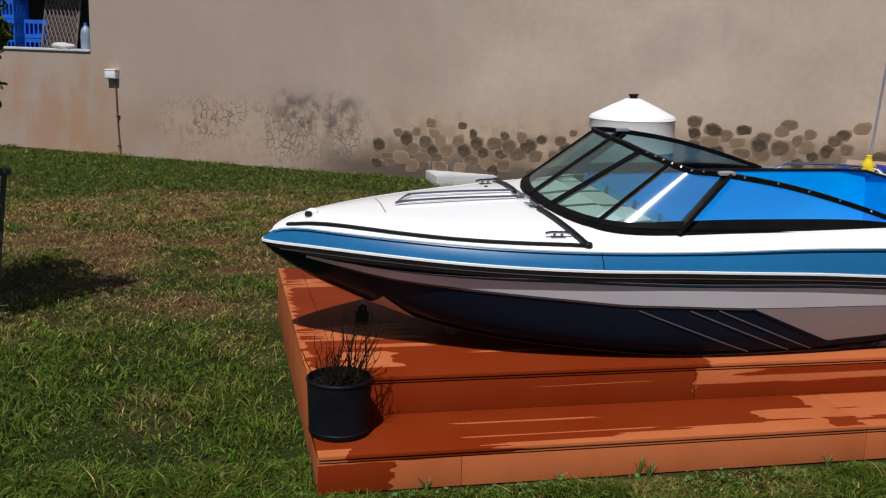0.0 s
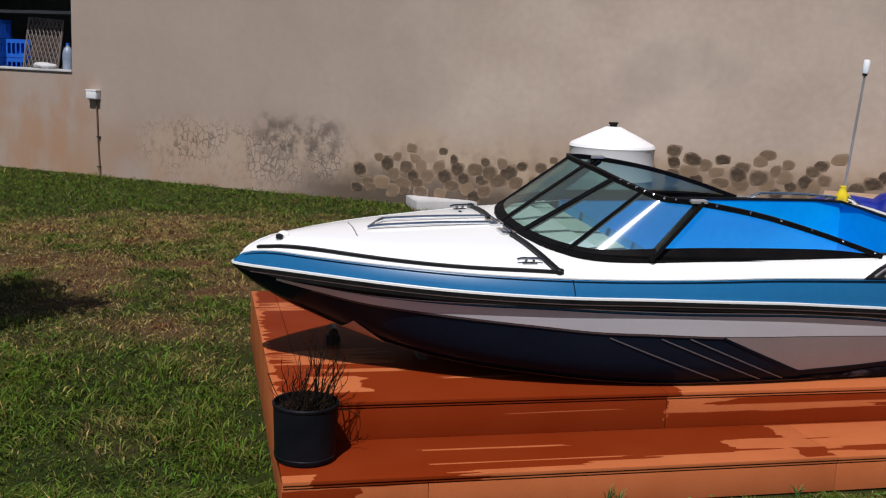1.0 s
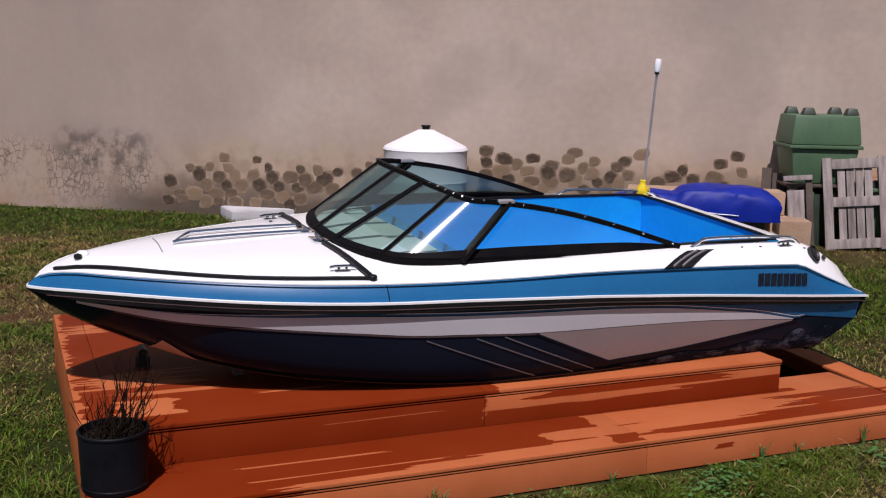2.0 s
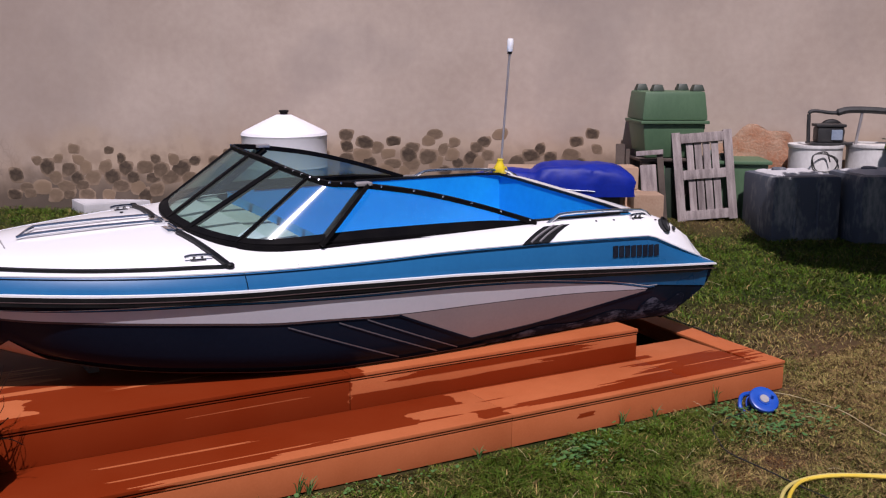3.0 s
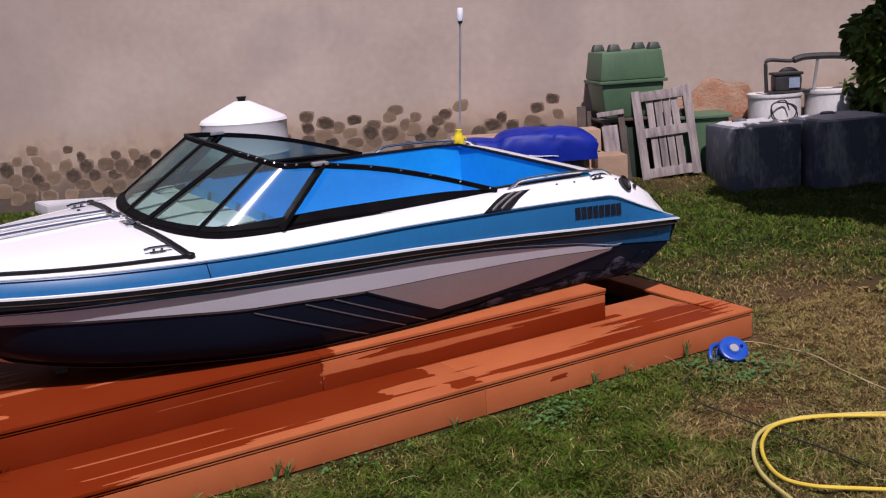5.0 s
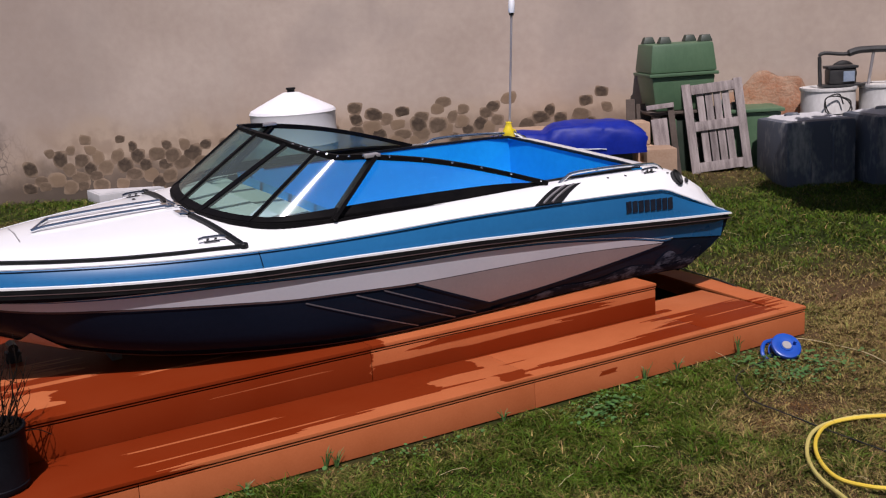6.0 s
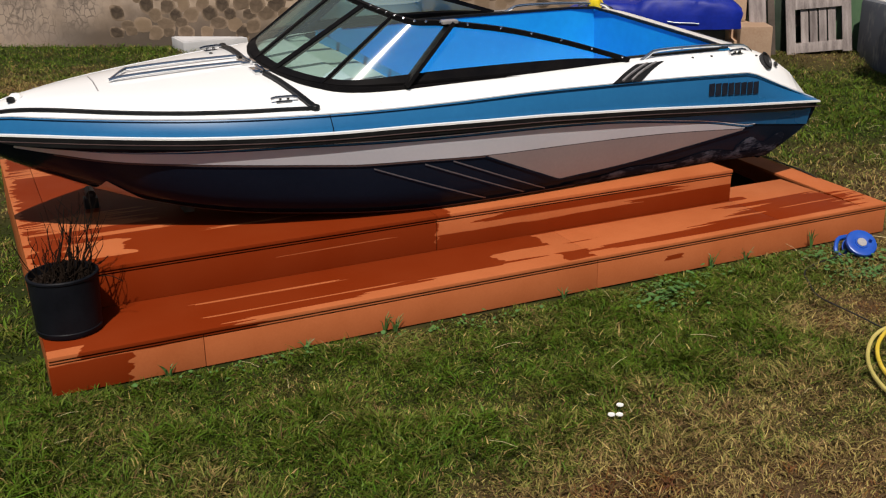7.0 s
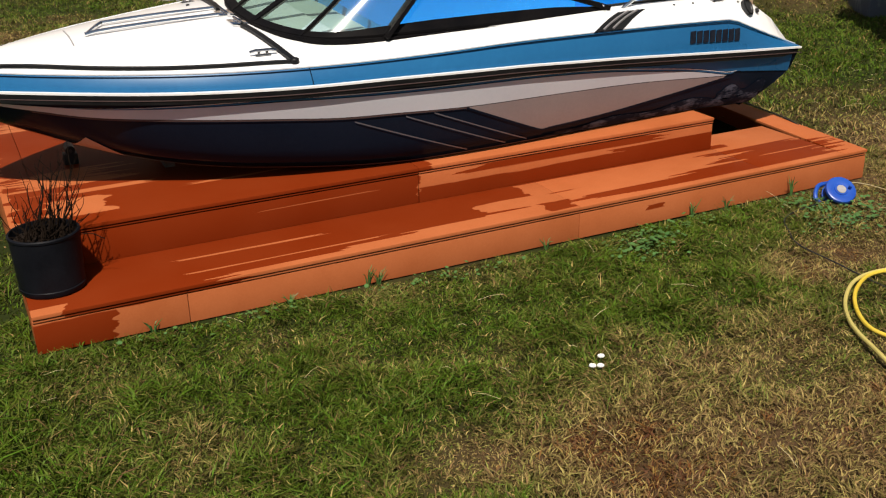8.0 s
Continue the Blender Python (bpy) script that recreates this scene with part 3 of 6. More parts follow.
DRY_SPOTS = ((3.2, -2.6, 1.3, 0.5), (4.9, -2.0, 1.3, 0.5), (5.9, -0.9, 1.3, 0.7), (6.6, 1.0, 1.0, 0.35), (5.6, 0.0, 0.9, 0.45), (6.4, 0.5, 1.0, 0.3), (8.4, 3.0, 1.5, -0.3), (2.2, -2.05, 0.8, 0.45), (0.9, 7.0, 1.5, 0.2), (-2.3, 6.2, 1.3, 0.15), (-3.2, 8.6, 1.5, 0.2), (9.2, 4.9, 0.7, 0.5),
             (-0.7, 4.6, 1.1, 0.1), (1.3, -3.4, 0.7, 0.3), (-0.9, 1.2, 0.35, 0.2), (2.2, -1.9, 0.6, 0.25), (-2.6, 3.0, 0.7, 0.5))


def dry(x, y):
    """How dry the lawn is, 0 to 1; past 1 it is brown thatch."""
    d = 0.1 + 0.2 * mottle(x, y, 0.9, 1) + 0.24 * mottle(x, y, 0.28, 2)
    for a, b, r, k in DRY_SPOTS:
        d = d + k * np.exp(-((x - a) ** 2 + (y - b) ** 2) / (r * r))
    d = d - 0.2 * np.exp(-((x - 1.2) / 2.0) ** 2 - ((y + 0.4) / 0.6) ** 2) - 0.25 * np.exp(-((x + 1.2) / 1.3) ** 2 - (y / 2.0) ** 2)
    d = d - 0.2 * np.exp(-((x + 2.0) / 1.9) ** 2 - ((y + 0.6) / 2.4) ** 2)
    thatch = 1.1 * np.exp(-((x + 0.3) / 1.4) ** 2 - ((y - 5.2) / 1.6) ** 2) + 1.0 * np.exp(-((x + 1.0) / 1.5) ** 2 - ((y - 7.6) / 1.7) ** 2) + 0.5 * np.exp(-((x + 1.75) / 0.35) ** 2 - ((y + 1.2) / 0.25) ** 2) + 0.7 * np.exp(-((x - 1.75) / 0.5) ** 2 - ((y + 1.65) / 0.22) ** 2) + 0.5 * np.exp(-((x - 3.9) / 0.4) ** 2 - ((y + 1.0) / 0.3) ** 2) + 0.45 * np.exp(-((x - 2.6) / 0.9) ** 2 - ((y + 2.1) / 0.4) ** 2)
    return np.clip(d - 0.3 * np.exp(-((x + 3.5 - (12.5 - y) * 1.2) / 4.5) ** 2 - ((y - 12.0) / 1.8) ** 2), 0, 1) + np.clip(1.7 * thatch * (0.62 + 1.1 * mottle(x, y, 0.7, 3)) - 0.1, 0, 1)


xs = np.concatenate((np.geomspace(-400, -14, 14), np.linspace(-13, 15, 141), np.geomspace(16, 400, 14)))
ys = np.concatenate((np.geomspace(-400, -9, 12), np.linspace(-8, 18, 131), np.geomspace(19, 400, 14)))
gv = [(float(x), float(y), float(rise(x, y))) for y in ys for x in xs]
nx = len(xs)
gf = [(j * nx + i, j * nx + i + 1, (j + 1) * nx + i + 1, (j + 1) * nx + i) for j in range(len(ys) - 1) for i in range(nx - 1)]
ga = np.array(gv)
ground = tagged(raw_mesh("ground", gv, gf, SOIL, dry(ga[:, 0], ga[:, 1])), "patchy green and straw-brown lawn with worn earth", "lawn", kind="structure")

# ---- back wall ----
WALL = pose(-4.02, 15.26, 0, 0, 0, -34.53)       # x runs along the wall, y into it


def on_wall(w, out, z=0.0, turn=0.0):
    """A pose that stands out metres in front of the wall, w metres along it."""
    return WALL @ pose(w, -out, z, 0, 0, turn)


def back_wall():
    cols, rows, thick = (-14.0, -3.4, 1.86, 30.0), (-0.3, 1.725, 3.7, 5.4), 0.32
    bm = bmesh.new()
    for i in range(3):
        for j in range(3):
            if (i, j) == (1, 1):
                continue
            for y in (0, thick):
                bm.faces.new([bm.verts.new((x, y, z)) for x, z in ((cols[i], rows[j]), (cols[i + 1], rows[j]), (cols[i + 1], rows[j + 1]), (cols[i], rows[j + 1]))])
    for a, b in (((cols[1], rows[1]), (cols[2], rows[1])), ((cols[2], rows[1]), (cols[2], rows[2])), ((cols[2], rows[2]), (cols[1], rows[2])), ((cols[1], rows[2]), (cols[1], rows[1])),
                 ((cols[0], rows[3]), (cols[3], rows[3])), ((cols[0], rows[0]), (cols[0], rows[3])), ((cols[3], rows[0]), (cols[3], rows[3]))):
        bm.faces.new([bm.verts.new(p) for p in ((a[0], 0, a[1]), (b[0], 0, b[1]), (b[0], thick, b[1]), (a[0], thick, a[1]))])
    bmesh.ops.remove_doubles(bm, verts=bm.verts, dist=1e-4)
    ob = part("wall_back", bm, PLASTER, smooth=False)
    ob.matrix_world = WALL
    tagged(ob, "tall weathered beige plaster wall with cracked, stained patches", "wall", kind="structure")
    sill = part("sill", new_box((-3.4, -0.03, 1.729), (1.857, 0.35, 1.765), 0.008), CONCRETE, ob, "pale mortar sill")
    return ob


wall = back_wall()


def meter_box():
    t = thing("meter_box", "small grey meter box on the plaster wall above a pipe", "meter box", on_wall(2.34, 0.0, 0.0))
    part("box_body", new_box((-0.115, -0.11, 1.3), (0.105, -0.002, 1.45), 0.012), BOX_GREY, t)
    part("box_lid", new_box((-0.122, -0.12, 1.435), (0.112, -0.001, 1.458), 0.008), BOX_GREY, t)
    part("box_door", new_box((-0.1, -0.116, 1.312), (0.09, -0.109, 1.428), 0.004), BOX_GREY, t)
    part("pipe", new_tube(smooth_line(((0.04, -0.03, 1.3), (0.055, -0.028, 0.7), (0.07, -0.03, 0.35), (0.1, -0.035, 0.0)), 6), 0.0115, 8), RUST, t, "thin rusty pipe")
    for z in (0.66, 0.15):
        part("pipe_clip", new_box((0.035, -0.045, z), (0.1, -0.002, z + 0.02), 0.004), DARK, t)


meter_box()


# ---- what stands behind the opening ----
def crate_stack(w, out, turn, n):
    """Bottle crates: lattice front and end, plain back and floor."""
    for k in range(n):
        t = thing("plastic_crate", "blue plastic bottle crate with lattice sides, stacked", "crate", on_wall(w, out, 0.9 + k * 0.34, turn), "stacked blue crates")
        for z in (0.0, 0.26):
            part("crate_rail", new_box((-0.25, -0.18, z), (0.25, -0.165, z + 0.07)), CRATE, t, smooth=False)
            part("crate_rail", new_box((0.235, -0.165, z), (0.25, 0.165, z + 0.07)), CRATE, t, smooth=False)
        for i in range(6):
            x = -0.25 + 0.094 * i
            part("crate_bar", new_box((x, -0.18, 0.07), (x + 0.03, -0.165, 0.26)), CRATE, t, smooth=False)
            y = -0.165 + 0.06 * i
            part("crate_bar", new_box((0.235, y, 0.07), (0.25, y + 0.03, 0.26)), CRATE, t, smooth=False)
        part("crate_end", new_box((-0.25, -0.165, 0.0), (-0.235, 0.165, 0.33)), CRATE, t, smooth=False)
        part("crate_back", new_box((-0.235, 0.165, 0.0), (0.25, 0.18, 0.33)), CRATE, t, smooth=False)
        part("crate_floor", new_box((-0.235, -0.165, 0.0), (0.235, 0.165, 0.02)), CRATE, t, smooth=False)


crate_stack(-1.15, -0.75, 3, 5)
crate_stack(-0.6, -0.78, -4, 5)
crate_stack(-0.06, -0.95, 8, 4)


def mesh_panel():
    t = thing("mesh_panel", "grey woven-wire mesh panel leaning behind the wall opening", "mesh panel", on_wall(0.45, -0.62, 0.9) @ pose(0, 0, 0, -8, 3, 0))
    part("panel_frame", new_tube(((-0.38, 0, 0), (0.4, 0, 0), (0.4, 0, 1.75), (-0.38, 0, 1.75)), 0.02, 6, True, up=(0, 1, 0)), MESH_GREY, t)
    bm = bmesh.new()
    for i in range(-20, 14):
        for s in (1, -1):
            pts = []
            for k in range(0, 41):
                z = k / 40 * 1.75
                x = i * 0.09 + 0.4 + s * (z - 0.875) * 0.5 if s > 0 else i * 0.09 + 0.4 - (z - 0.875) * 0.5
                if -0.38 <= x <= 0.4:
                    pts.append((x, 0.012 * s, z))
            if len(pts) > 1:
                tube(bm, (pts[0], pts[-1]), 0.009, 4)
    part("wire_mesh", bm, MESH_GREY, t, smooth=False)
    part("backing_sheet", new_box((-0.36, 0.05, 0.02), (0.38, 0.07, 1.73)), OLD_WOOD, t)


mesh_panel()
t = thing("water_jug", "pale blue translucent plastic jug on the sill", "jug", on_wall(1.62, -0.18, 1.765))
part("jug_body", new_lathe(((0, 0), (0.085, 0), (0.095, 0.03), (0.09, 0.12), (0.095, 0.2), (0.09, 0.28), (0.07, 0.35), (0.03, 0.39), (0.03, 0.42), (0, 0.42)), 20), JUG, t)
part("jug_cap", new_lathe(((0, 0.42), (0.034, 0.42), (0.034, 0.45), (0, 0.45)), 16), CRATE, t)
t = thing("folded_sack", "crumpled off-white sack lying on the sill", "sack", on_wall(1.18, -0.1, 1.765))
bm = bmesh.new()
bmesh.ops.create_icosphere(bm, subdivisions=3, radius=0.2, matrix=Matrix.Diagonal((1.25, 0.45, 0.3, 1)))
for v in bm.verts:
    v.co += v.co.normalized() * 0.04 * noise.noise(v.co * 9)
    v.co.z = max(v.co.z + 0.05, 0)
part("sack_body", bm, CONCRETE, t)
yard = part("yard_backdrop", new_box((-9, 3.2, -0.2), (6, 3.4, 4.6)), DARK, smooth=False)
yard.matrix_world = WALL
tagged(yard, "dark rear wall of the shed behind the opening", "wall", kind="structure")
shed = part("shed_roof_slab", new_box((-9, 0.36, 3.9), (6, 3.4, 4.0)), STEEL, smooth=False)
shed.matrix_world = WALL
tagged(shed, "grey sheet roof of the shed behind the wall", "roof", kind="structure")
t = thing("steel_shelf", "grey steel shelf beam with pipes behind the opening", "shelf", on_wall(0.0, -1.6, 0.0))
for w in (-2.0, 0.6, 1.6):
    part("shelf_post", new_box((w, -0.03, 0), (w + 0.05, 0.03, 3.6)), STEEL, t)
for z in (2.1, 2.75):
    part("shelf_beam", new_box((-2.2, -0.05, z), (1.8, 0.4, z + 0.06)), STEEL, t)

# ---- white water tank, slab and ledge ----
t = thing("water_tank", "white plastic water tank with a conical lid and black cap", "water tank", on_wall(11.4, 0.9))
part("tank_body", new_lathe(((0, 0), (0.52, 0), (0.55, 0.03), (0.55, 0.3), (0.56, 0.33), (0.55, 0.36), (0.55, 0.72), (0.56, 0.75), (0.55, 0.78), (0.55, 1.13), (0.562, 1.16), (0.545, 1.19)), 56), POLY, t)
part("tank_lid", new_lathe(((0.545, 1.19), (0.53, 1.205), (0.3, 1.32), (0.12, 1.405), (0.1, 1.415), (0, 1.42)), 56), POLY, t, "conical white lid")
part("tank_cap", new_lathe(((0, 1.42), (0.05, 1.42), (0.05, 1.45), (0.062, 1.452), (0.062, 1.475), (0, 1.478)), 20), BLACK, t, "black screw cap")

t = thing("concrete_slab", "pale flat concrete slab block lying on the grass", "slab", Matrix.Translation((2.69, 9.98, 0)) @ pose(0, 0, 0, 0, 0, 2))
part("slab_body", new_box((0, 0, -0.05), (2.95, 1.0, 0.15), 0.012), CONCRETE, t)
part("slab_lip", new_box((0.03, 0.03, 0.1505), (2.92, 0.97, 0.158), 0.003), CONCRETE, t)

t = thing("block_ledge", "low ledge of sandy stone blocks at the wall foot", "ledge", on_wall(14.1, 0.2))
rng = random.Random(4)
for row in range(2):
    x = 0.0
    while x < (1.6, 1.25)[row]:
        w = rng.uniform(0.5, 0.62)
        part("block", new_box((x, -1.1 + row * 0.02, row * 0.36 - 0.04), (x + w - 0.012, -0.1, row * 0.36 + 0.31), 0.018), SANDSTONE, t)
        x += w
part("cap_slab", new_box((-0.06, -1.16, 0.675), (1.55, -0.08, 0.745), 0.012), SANDSTONE, t)


def blue_cover():
    """An outboard engine bundled in a blue tarpaulin: a thin leg, a bulky head and a tucked, boxy end."""
    t = thing("tarp_bundle", "blue tarpaulin bundle roped up on the stone ledge", "tarpaulin", on_wall(14.72, 1.45, 0.5) @ pose(0, 0, 0, 0, 0, 6))
    rows = []
    for i in range(61):
        u = i / 60
        x = -1.02 + 2.12 * u
        top = curve(((0, 0.14), (0.12, 0.25), (0.3, 0.31), (0.42, 0.3), (0.46, 0.36), (0.6, 0.385), (0.8, 0.375), (0.9, 0.36), (0.96, 0.31), (1, 0.24)), u)
        half = curve(((0, 0.1), (0.1, 0.2), (0.35, 0.26), (0.46, 0.34), (0.9, 0.36), (0.97, 0.35), (1, 0.33)), u)
        ring = []
        for j in range(25):
            a = math.pi * j / 24
            c, q = math.cos(a), math.sin(a)
            y, z = math.copysign(abs(c) ** 0.55, c) * half, abs(q) ** 0.5 * top
            fold = 0.05 * (0.4 - abs(noise.noise(Vector((x * 2.3 + a * 0.8, a * 1.3 - x * 0.7, 1.0))))) + 0.03 * (0.4 - abs(noise.noise(Vector((x * 5.1, a * 2.2 + x, 9.0))))) 
            sag = 0.02 * math.exp(-((u - 0.44) / 0.025) ** 2)
            ring.append(Vector((x + 0.03 * noise.noise(Vector((a * 3, x, 7))), -y * (1 + fold * 1.5) , z * (1 + fold * 2) - sag * q)))
        rows.append(ring)
    bm = bmesh.new()
    V = sheet(bm, rows)
    bm.faces.new(V[0])
    bm.faces.new(V[-1])
    part("tarp_sheet", bm, TARP, t, angle=40)
    part("tarp_rope", new_tube(smooth_line(((0.24, -0.375, 0.1), (0.36, -0.385, 0.085), (0.5, -0.385, 0.08), (0.6, -0.38, 0.07)), 8), 0.006, 5), WHITE_LINE, t, "thin pale rope")
    # the shaded hollow under the bundle is built as a dark box
    part("bundle_base", new_box((-0.8, -0.2, -0.16), (0.95, 0.22, -0.003), 0.03), DARK, t, "dark box standing in for the shaded hollow under the tarpaulin")
    part("prop_block", new_box((-1.0, -0.3, -0.5), (1.02, 0.28, -0.165), 0.02), SANDSTONE, t, "sandy stone block under the bundle")


blue_cover()
for w, out, z, wide in ((15.86, 0.85, 0.0, 0.66), (15.74, 0.8, 0.5, 0.42), (16.03, 1.22, 0.0, 0.38)):
    t = thing("stone_block", "rough sandy stone block stacked by the wall", "stone block", on_wall(w, out, z, 6), "loose stone blocks")
    part("block_body", new_box((-wide / 2, -0.2, 0.001 if z else -0.04), (wide / 2, 0.2, 0.495 if not z else 0.29), 0.025), SANDSTONE, t)


# ---- plastic bins, pallets, tanks and drums by the wall ----
def green_bin(w, out, width, depth, h0, h1, h2, knobs, turn=0, label=""):
    """A bin that narrows to its foot, and a second one turned over on its rim."""
    t = thing("green_bin", label or "large stacked green plastic bin with a ribbed rim", "bin", on_wall(w, out, 0, turn))
    foot = 0.86
    part("lower_bin", new_box((-width / 2 * foot, -depth / 2 * foot, h0), (width / 2 * foot, depth / 2 * foot, h1), 0.03, 1 - 1 / foot), GREEN, t)
    part("bin_rim", new_box((-width / 2 - 0.035, -depth / 2 - 0.035, h1 + 0.002), (width / 2 + 0.035, depth / 2 + 0.035, h1 + 0.045), 0.012), GREEN, t)
    if h2 > h1 + 0.06:
        part("upper_bin", new_box((-width / 2 - 0.02, -depth / 2 - 0.02, h1 + 0.047), (width / 2 + 0.02, depth / 2 + 0.02, h2), 0.035, 0.09), GREEN, t)
    for k in range(knobs):
        x = (-0.37, -0.26, 0.33, 0.41)[k] * width * 0.95
        y = (0.3, -0.3, 0.3, -0.3)[k] * depth
        part("foot_knob", new_box((x - 0.08, y - 0.08, h2 + 0.001), (x + 0.08, y + 0.08, h2 + 0.085), 0.012, 0.35), GREEN_DARK, t, "dark green moulded foot")
    return t


green_bin(16.35, 0.52, 0.82, 0.72, 0.9, 1.33, 1.74, 4, 9)
t = thing("bin_stand", "dark timber crate under the stacked bins", "crate", on_wall(16.35, 0.52, 0, 9))
for x in (-0.4, 0.28):
    for y in (-0.34, 0.24):
        part("crate_post", new_box((x, y, 0), (x + 0.1, y + 0.09, 0.86), 0.006), OLD_WOOD, t)
part("crate_board", new_box((-0.44, -0.36, 0.8605), (0.42, 0.35, 0.895), 0.006), OLD_WOOD, t)
# dark filler: the shade seen through the pallet is put into its colour
part("crate_side", new_box((-0.3, -0.3, 0.06), (0.27, 0.22, 0.78), 0.02), GREEN_DARK, t, "dark green box whose colour stands in for shade behind the pallet")
part("crate_side", new_box((-0.42, -0.352, 0.42), (-0.1, -0.342, 0.8), 0.003), GREEN, t, "green plastic offcut")
green_bin(17.27, 0.45, 0.72, 0.7, 0.0, 0.82, 0.87, 2, 0, "low green plastic bin with dark lid handles")
t = thing("old_tyre", "worn black tyre with rusty dust leaning by the drums", "tyre", on_wall(17.86, 0.62, 0.36) @ pose(0, 0, 0, 82, 0, 38))
part("tread", new_lathe([(0.27 + 0.085 * math.cos(a), 0.09 * math.sin(a)) for a in [k * math.pi / 6 for k in range(13)]], 36), BLACK, t)
part("rusty_rim", new_lathe(((0.2, -0.05), (0.19, -0.01), (0.06, 0.0), (0.05, 0.03), (0, 0.03)), 28), RUST, t, "rusty steel rim")
t = thing("dark_board", "dark weathered boards standing against the wall", "board", on_wall(15.72, 0.55, 0) @ pose(0, 0, 0, -6, 0, 0))
for x in (0.0, 0.13, 0.25):
    part("board", new_box((x, -0.02, 0), (x + 0.115, 0.02, 1.05 - x * 0.5), 0.004), OLD_WOOD, t)


def pallet(name, m, wide, tall, slats, label):
    """Stringers at the sides and the middle, deck boards between."""
    t = thing(name, label, "pallet", m)
    for x in (0, wide - 0.05):
        # dark wood puts the shade on the stringers' sides into their colour
        part("stringer", new_box((x, -0.02, 0), (x + 0.05, 0.11, tall), 0.006), OLD_WOOD, t)
        part("face_board", new_box((x - 0.03, -0.045, 0.0), (x + 0.08, -0.022, tall), 0.004), PALLET, t)
    for z in (0.02, tall * 0.47, tall - 0.14):
        part("cross_board", new_box((0.08, -0.05, z), (wide - 0.08, -0.025, z + 0.12), 0.004), PALLET, t)
    for z in (0.02, tall * 0.3, tall * 0.62, tall - 0.14):
        # dark back boards put the shaded gaps between the slats into colour
        part("back_board", new_box((0.05, 0.112, z), (wide - 0.05, 0.132, z + 0.13), 0.004), OLD_WOOD, t)
    for k in range(slats):
        x = 0.14 + (wide - 0.28) * (k + 0.5) / slats
        part("slat", new_box((x - 0.045, -0.022, 0.03), (x + 0.045, 0.0, tall - 0.05), 0.004), PALLET, t)
    return t


pallet("wooden_pallet", on_wall(16.5, 1.0, 0.09, 6) @ pose(0, 0, 0, -9, -4.4, 0), 0.71, 1.14, 4, "grey weathered wooden pallet leaning upright against the bins")
t = thing("plank_piece", "short grey weathered planks leaning beside the pallet", "plank", on_wall(16.04, 1.05, 0.08) @ pose(0, 0, 0, -7, -5, 0))
part("plank", new_box((0, -0.015, 0), (0.2, 0.015, 0.74), 0.004), PALLET, t)
part("plank", new_box((-0.04, -0.045, 0.86), (0.3, -0.018, 0.92), 0.004), PALLET, t)
part("plank", new_box((0.22, -0.015, 0), (0.3, 0.015, 0.9), 0.004), OLD_WOOD, t)


def shell_tank(m, wide, deep, tall, label):
    """A moulded tank with rounded uprights and a crusted top."""
    t = thing("storage_tank", label, "tank", m, "grey storage tanks")
    bm = new_box((0, -deep, -0.03), (wide, 0, tall), 0.06)
    part("tank_shell", bm, ZINC, t)
    for k in (0.33, 0.66):
        part("tank_rib", new_tube(((wide * k, -deep - 0.004, 0.05), (wide * k, -deep - 0.004, tall - 0.08)), 0.022, 8), ZINC, t)
    bm = bmesh.new()
    bmesh.ops.create_grid(bm, x_segments=26, y_segments=14, size=0.5)
    for v in bm.verts:
        x, y = (v.co.x + 0.5) * (wide - 0.14) + 0.07, -(v.co.y + 0.5) * (deep - 0.14) - 0.07
        e = min(1, 6 * min(v.co.x + 0.5, 0.5 - v.co.x, v.co.y + 0.5, 0.5 - v.co.y))
        v.co = Vector((x, y, tall - 0.012 + e * (0.035 + 0.06 * abs(noise.noise(Vector((x * 5, y * 5, 2)))))))
    part("top_crust", bm, CONCRETE, t, "lumpy pale crust on top", angle=80)
    part("filler_neck", new_lathe(((0, 0), (0.09, 0), (0.09, 0.05), (0.07, 0.06), (0, 0.06)), 18, (wide * 0.35, -deep * 0.4, tall + 0.0)), ZINC, t)


shell_tank(on_wall(17.27, 0.97, 0.0, 14), 0.9, 0.8, 0.77, "grey moulded tank with a pale crusted top in the shade")
shell_tank(on_wall(18.28, 1.05, 0.0, 14), 1.05, 0.8, 0.8, "dark grey moulded tank standing in deep shade")


def drum(w, out, r, tall):
    t = thing("white_drum", "white plastic drum with a thick rim, beside the tanks", "drum", on_wall(w, out), "white drums")
    part("drum_body", new_lathe(((0, 0), (r * 0.92, 0), (r * 0.95, 0.05), (r * 0.95, tall * 0.5), (r * 0.97, tall * 0.52), (r * 0.95, tall * 0.54), (r * 0.95, tall - 0.05)), 40), DRUM, t)
    part("drum_rim", new_lathe(((r * 0.95, tall - 0.05), (r * 0.99, tall - 0.04), (r * 1.0, tall - 0.02), (r * 0.99, tall), (r * 0.94, tall), (r * 0.93, tall - 0.015), (0, tall - 0.02)), 40), DRUM, t)
    return t


drum(18.28, 0.5, 0.35, 1.07)
drum(19.02, 0.48, 0.35, 1.08)


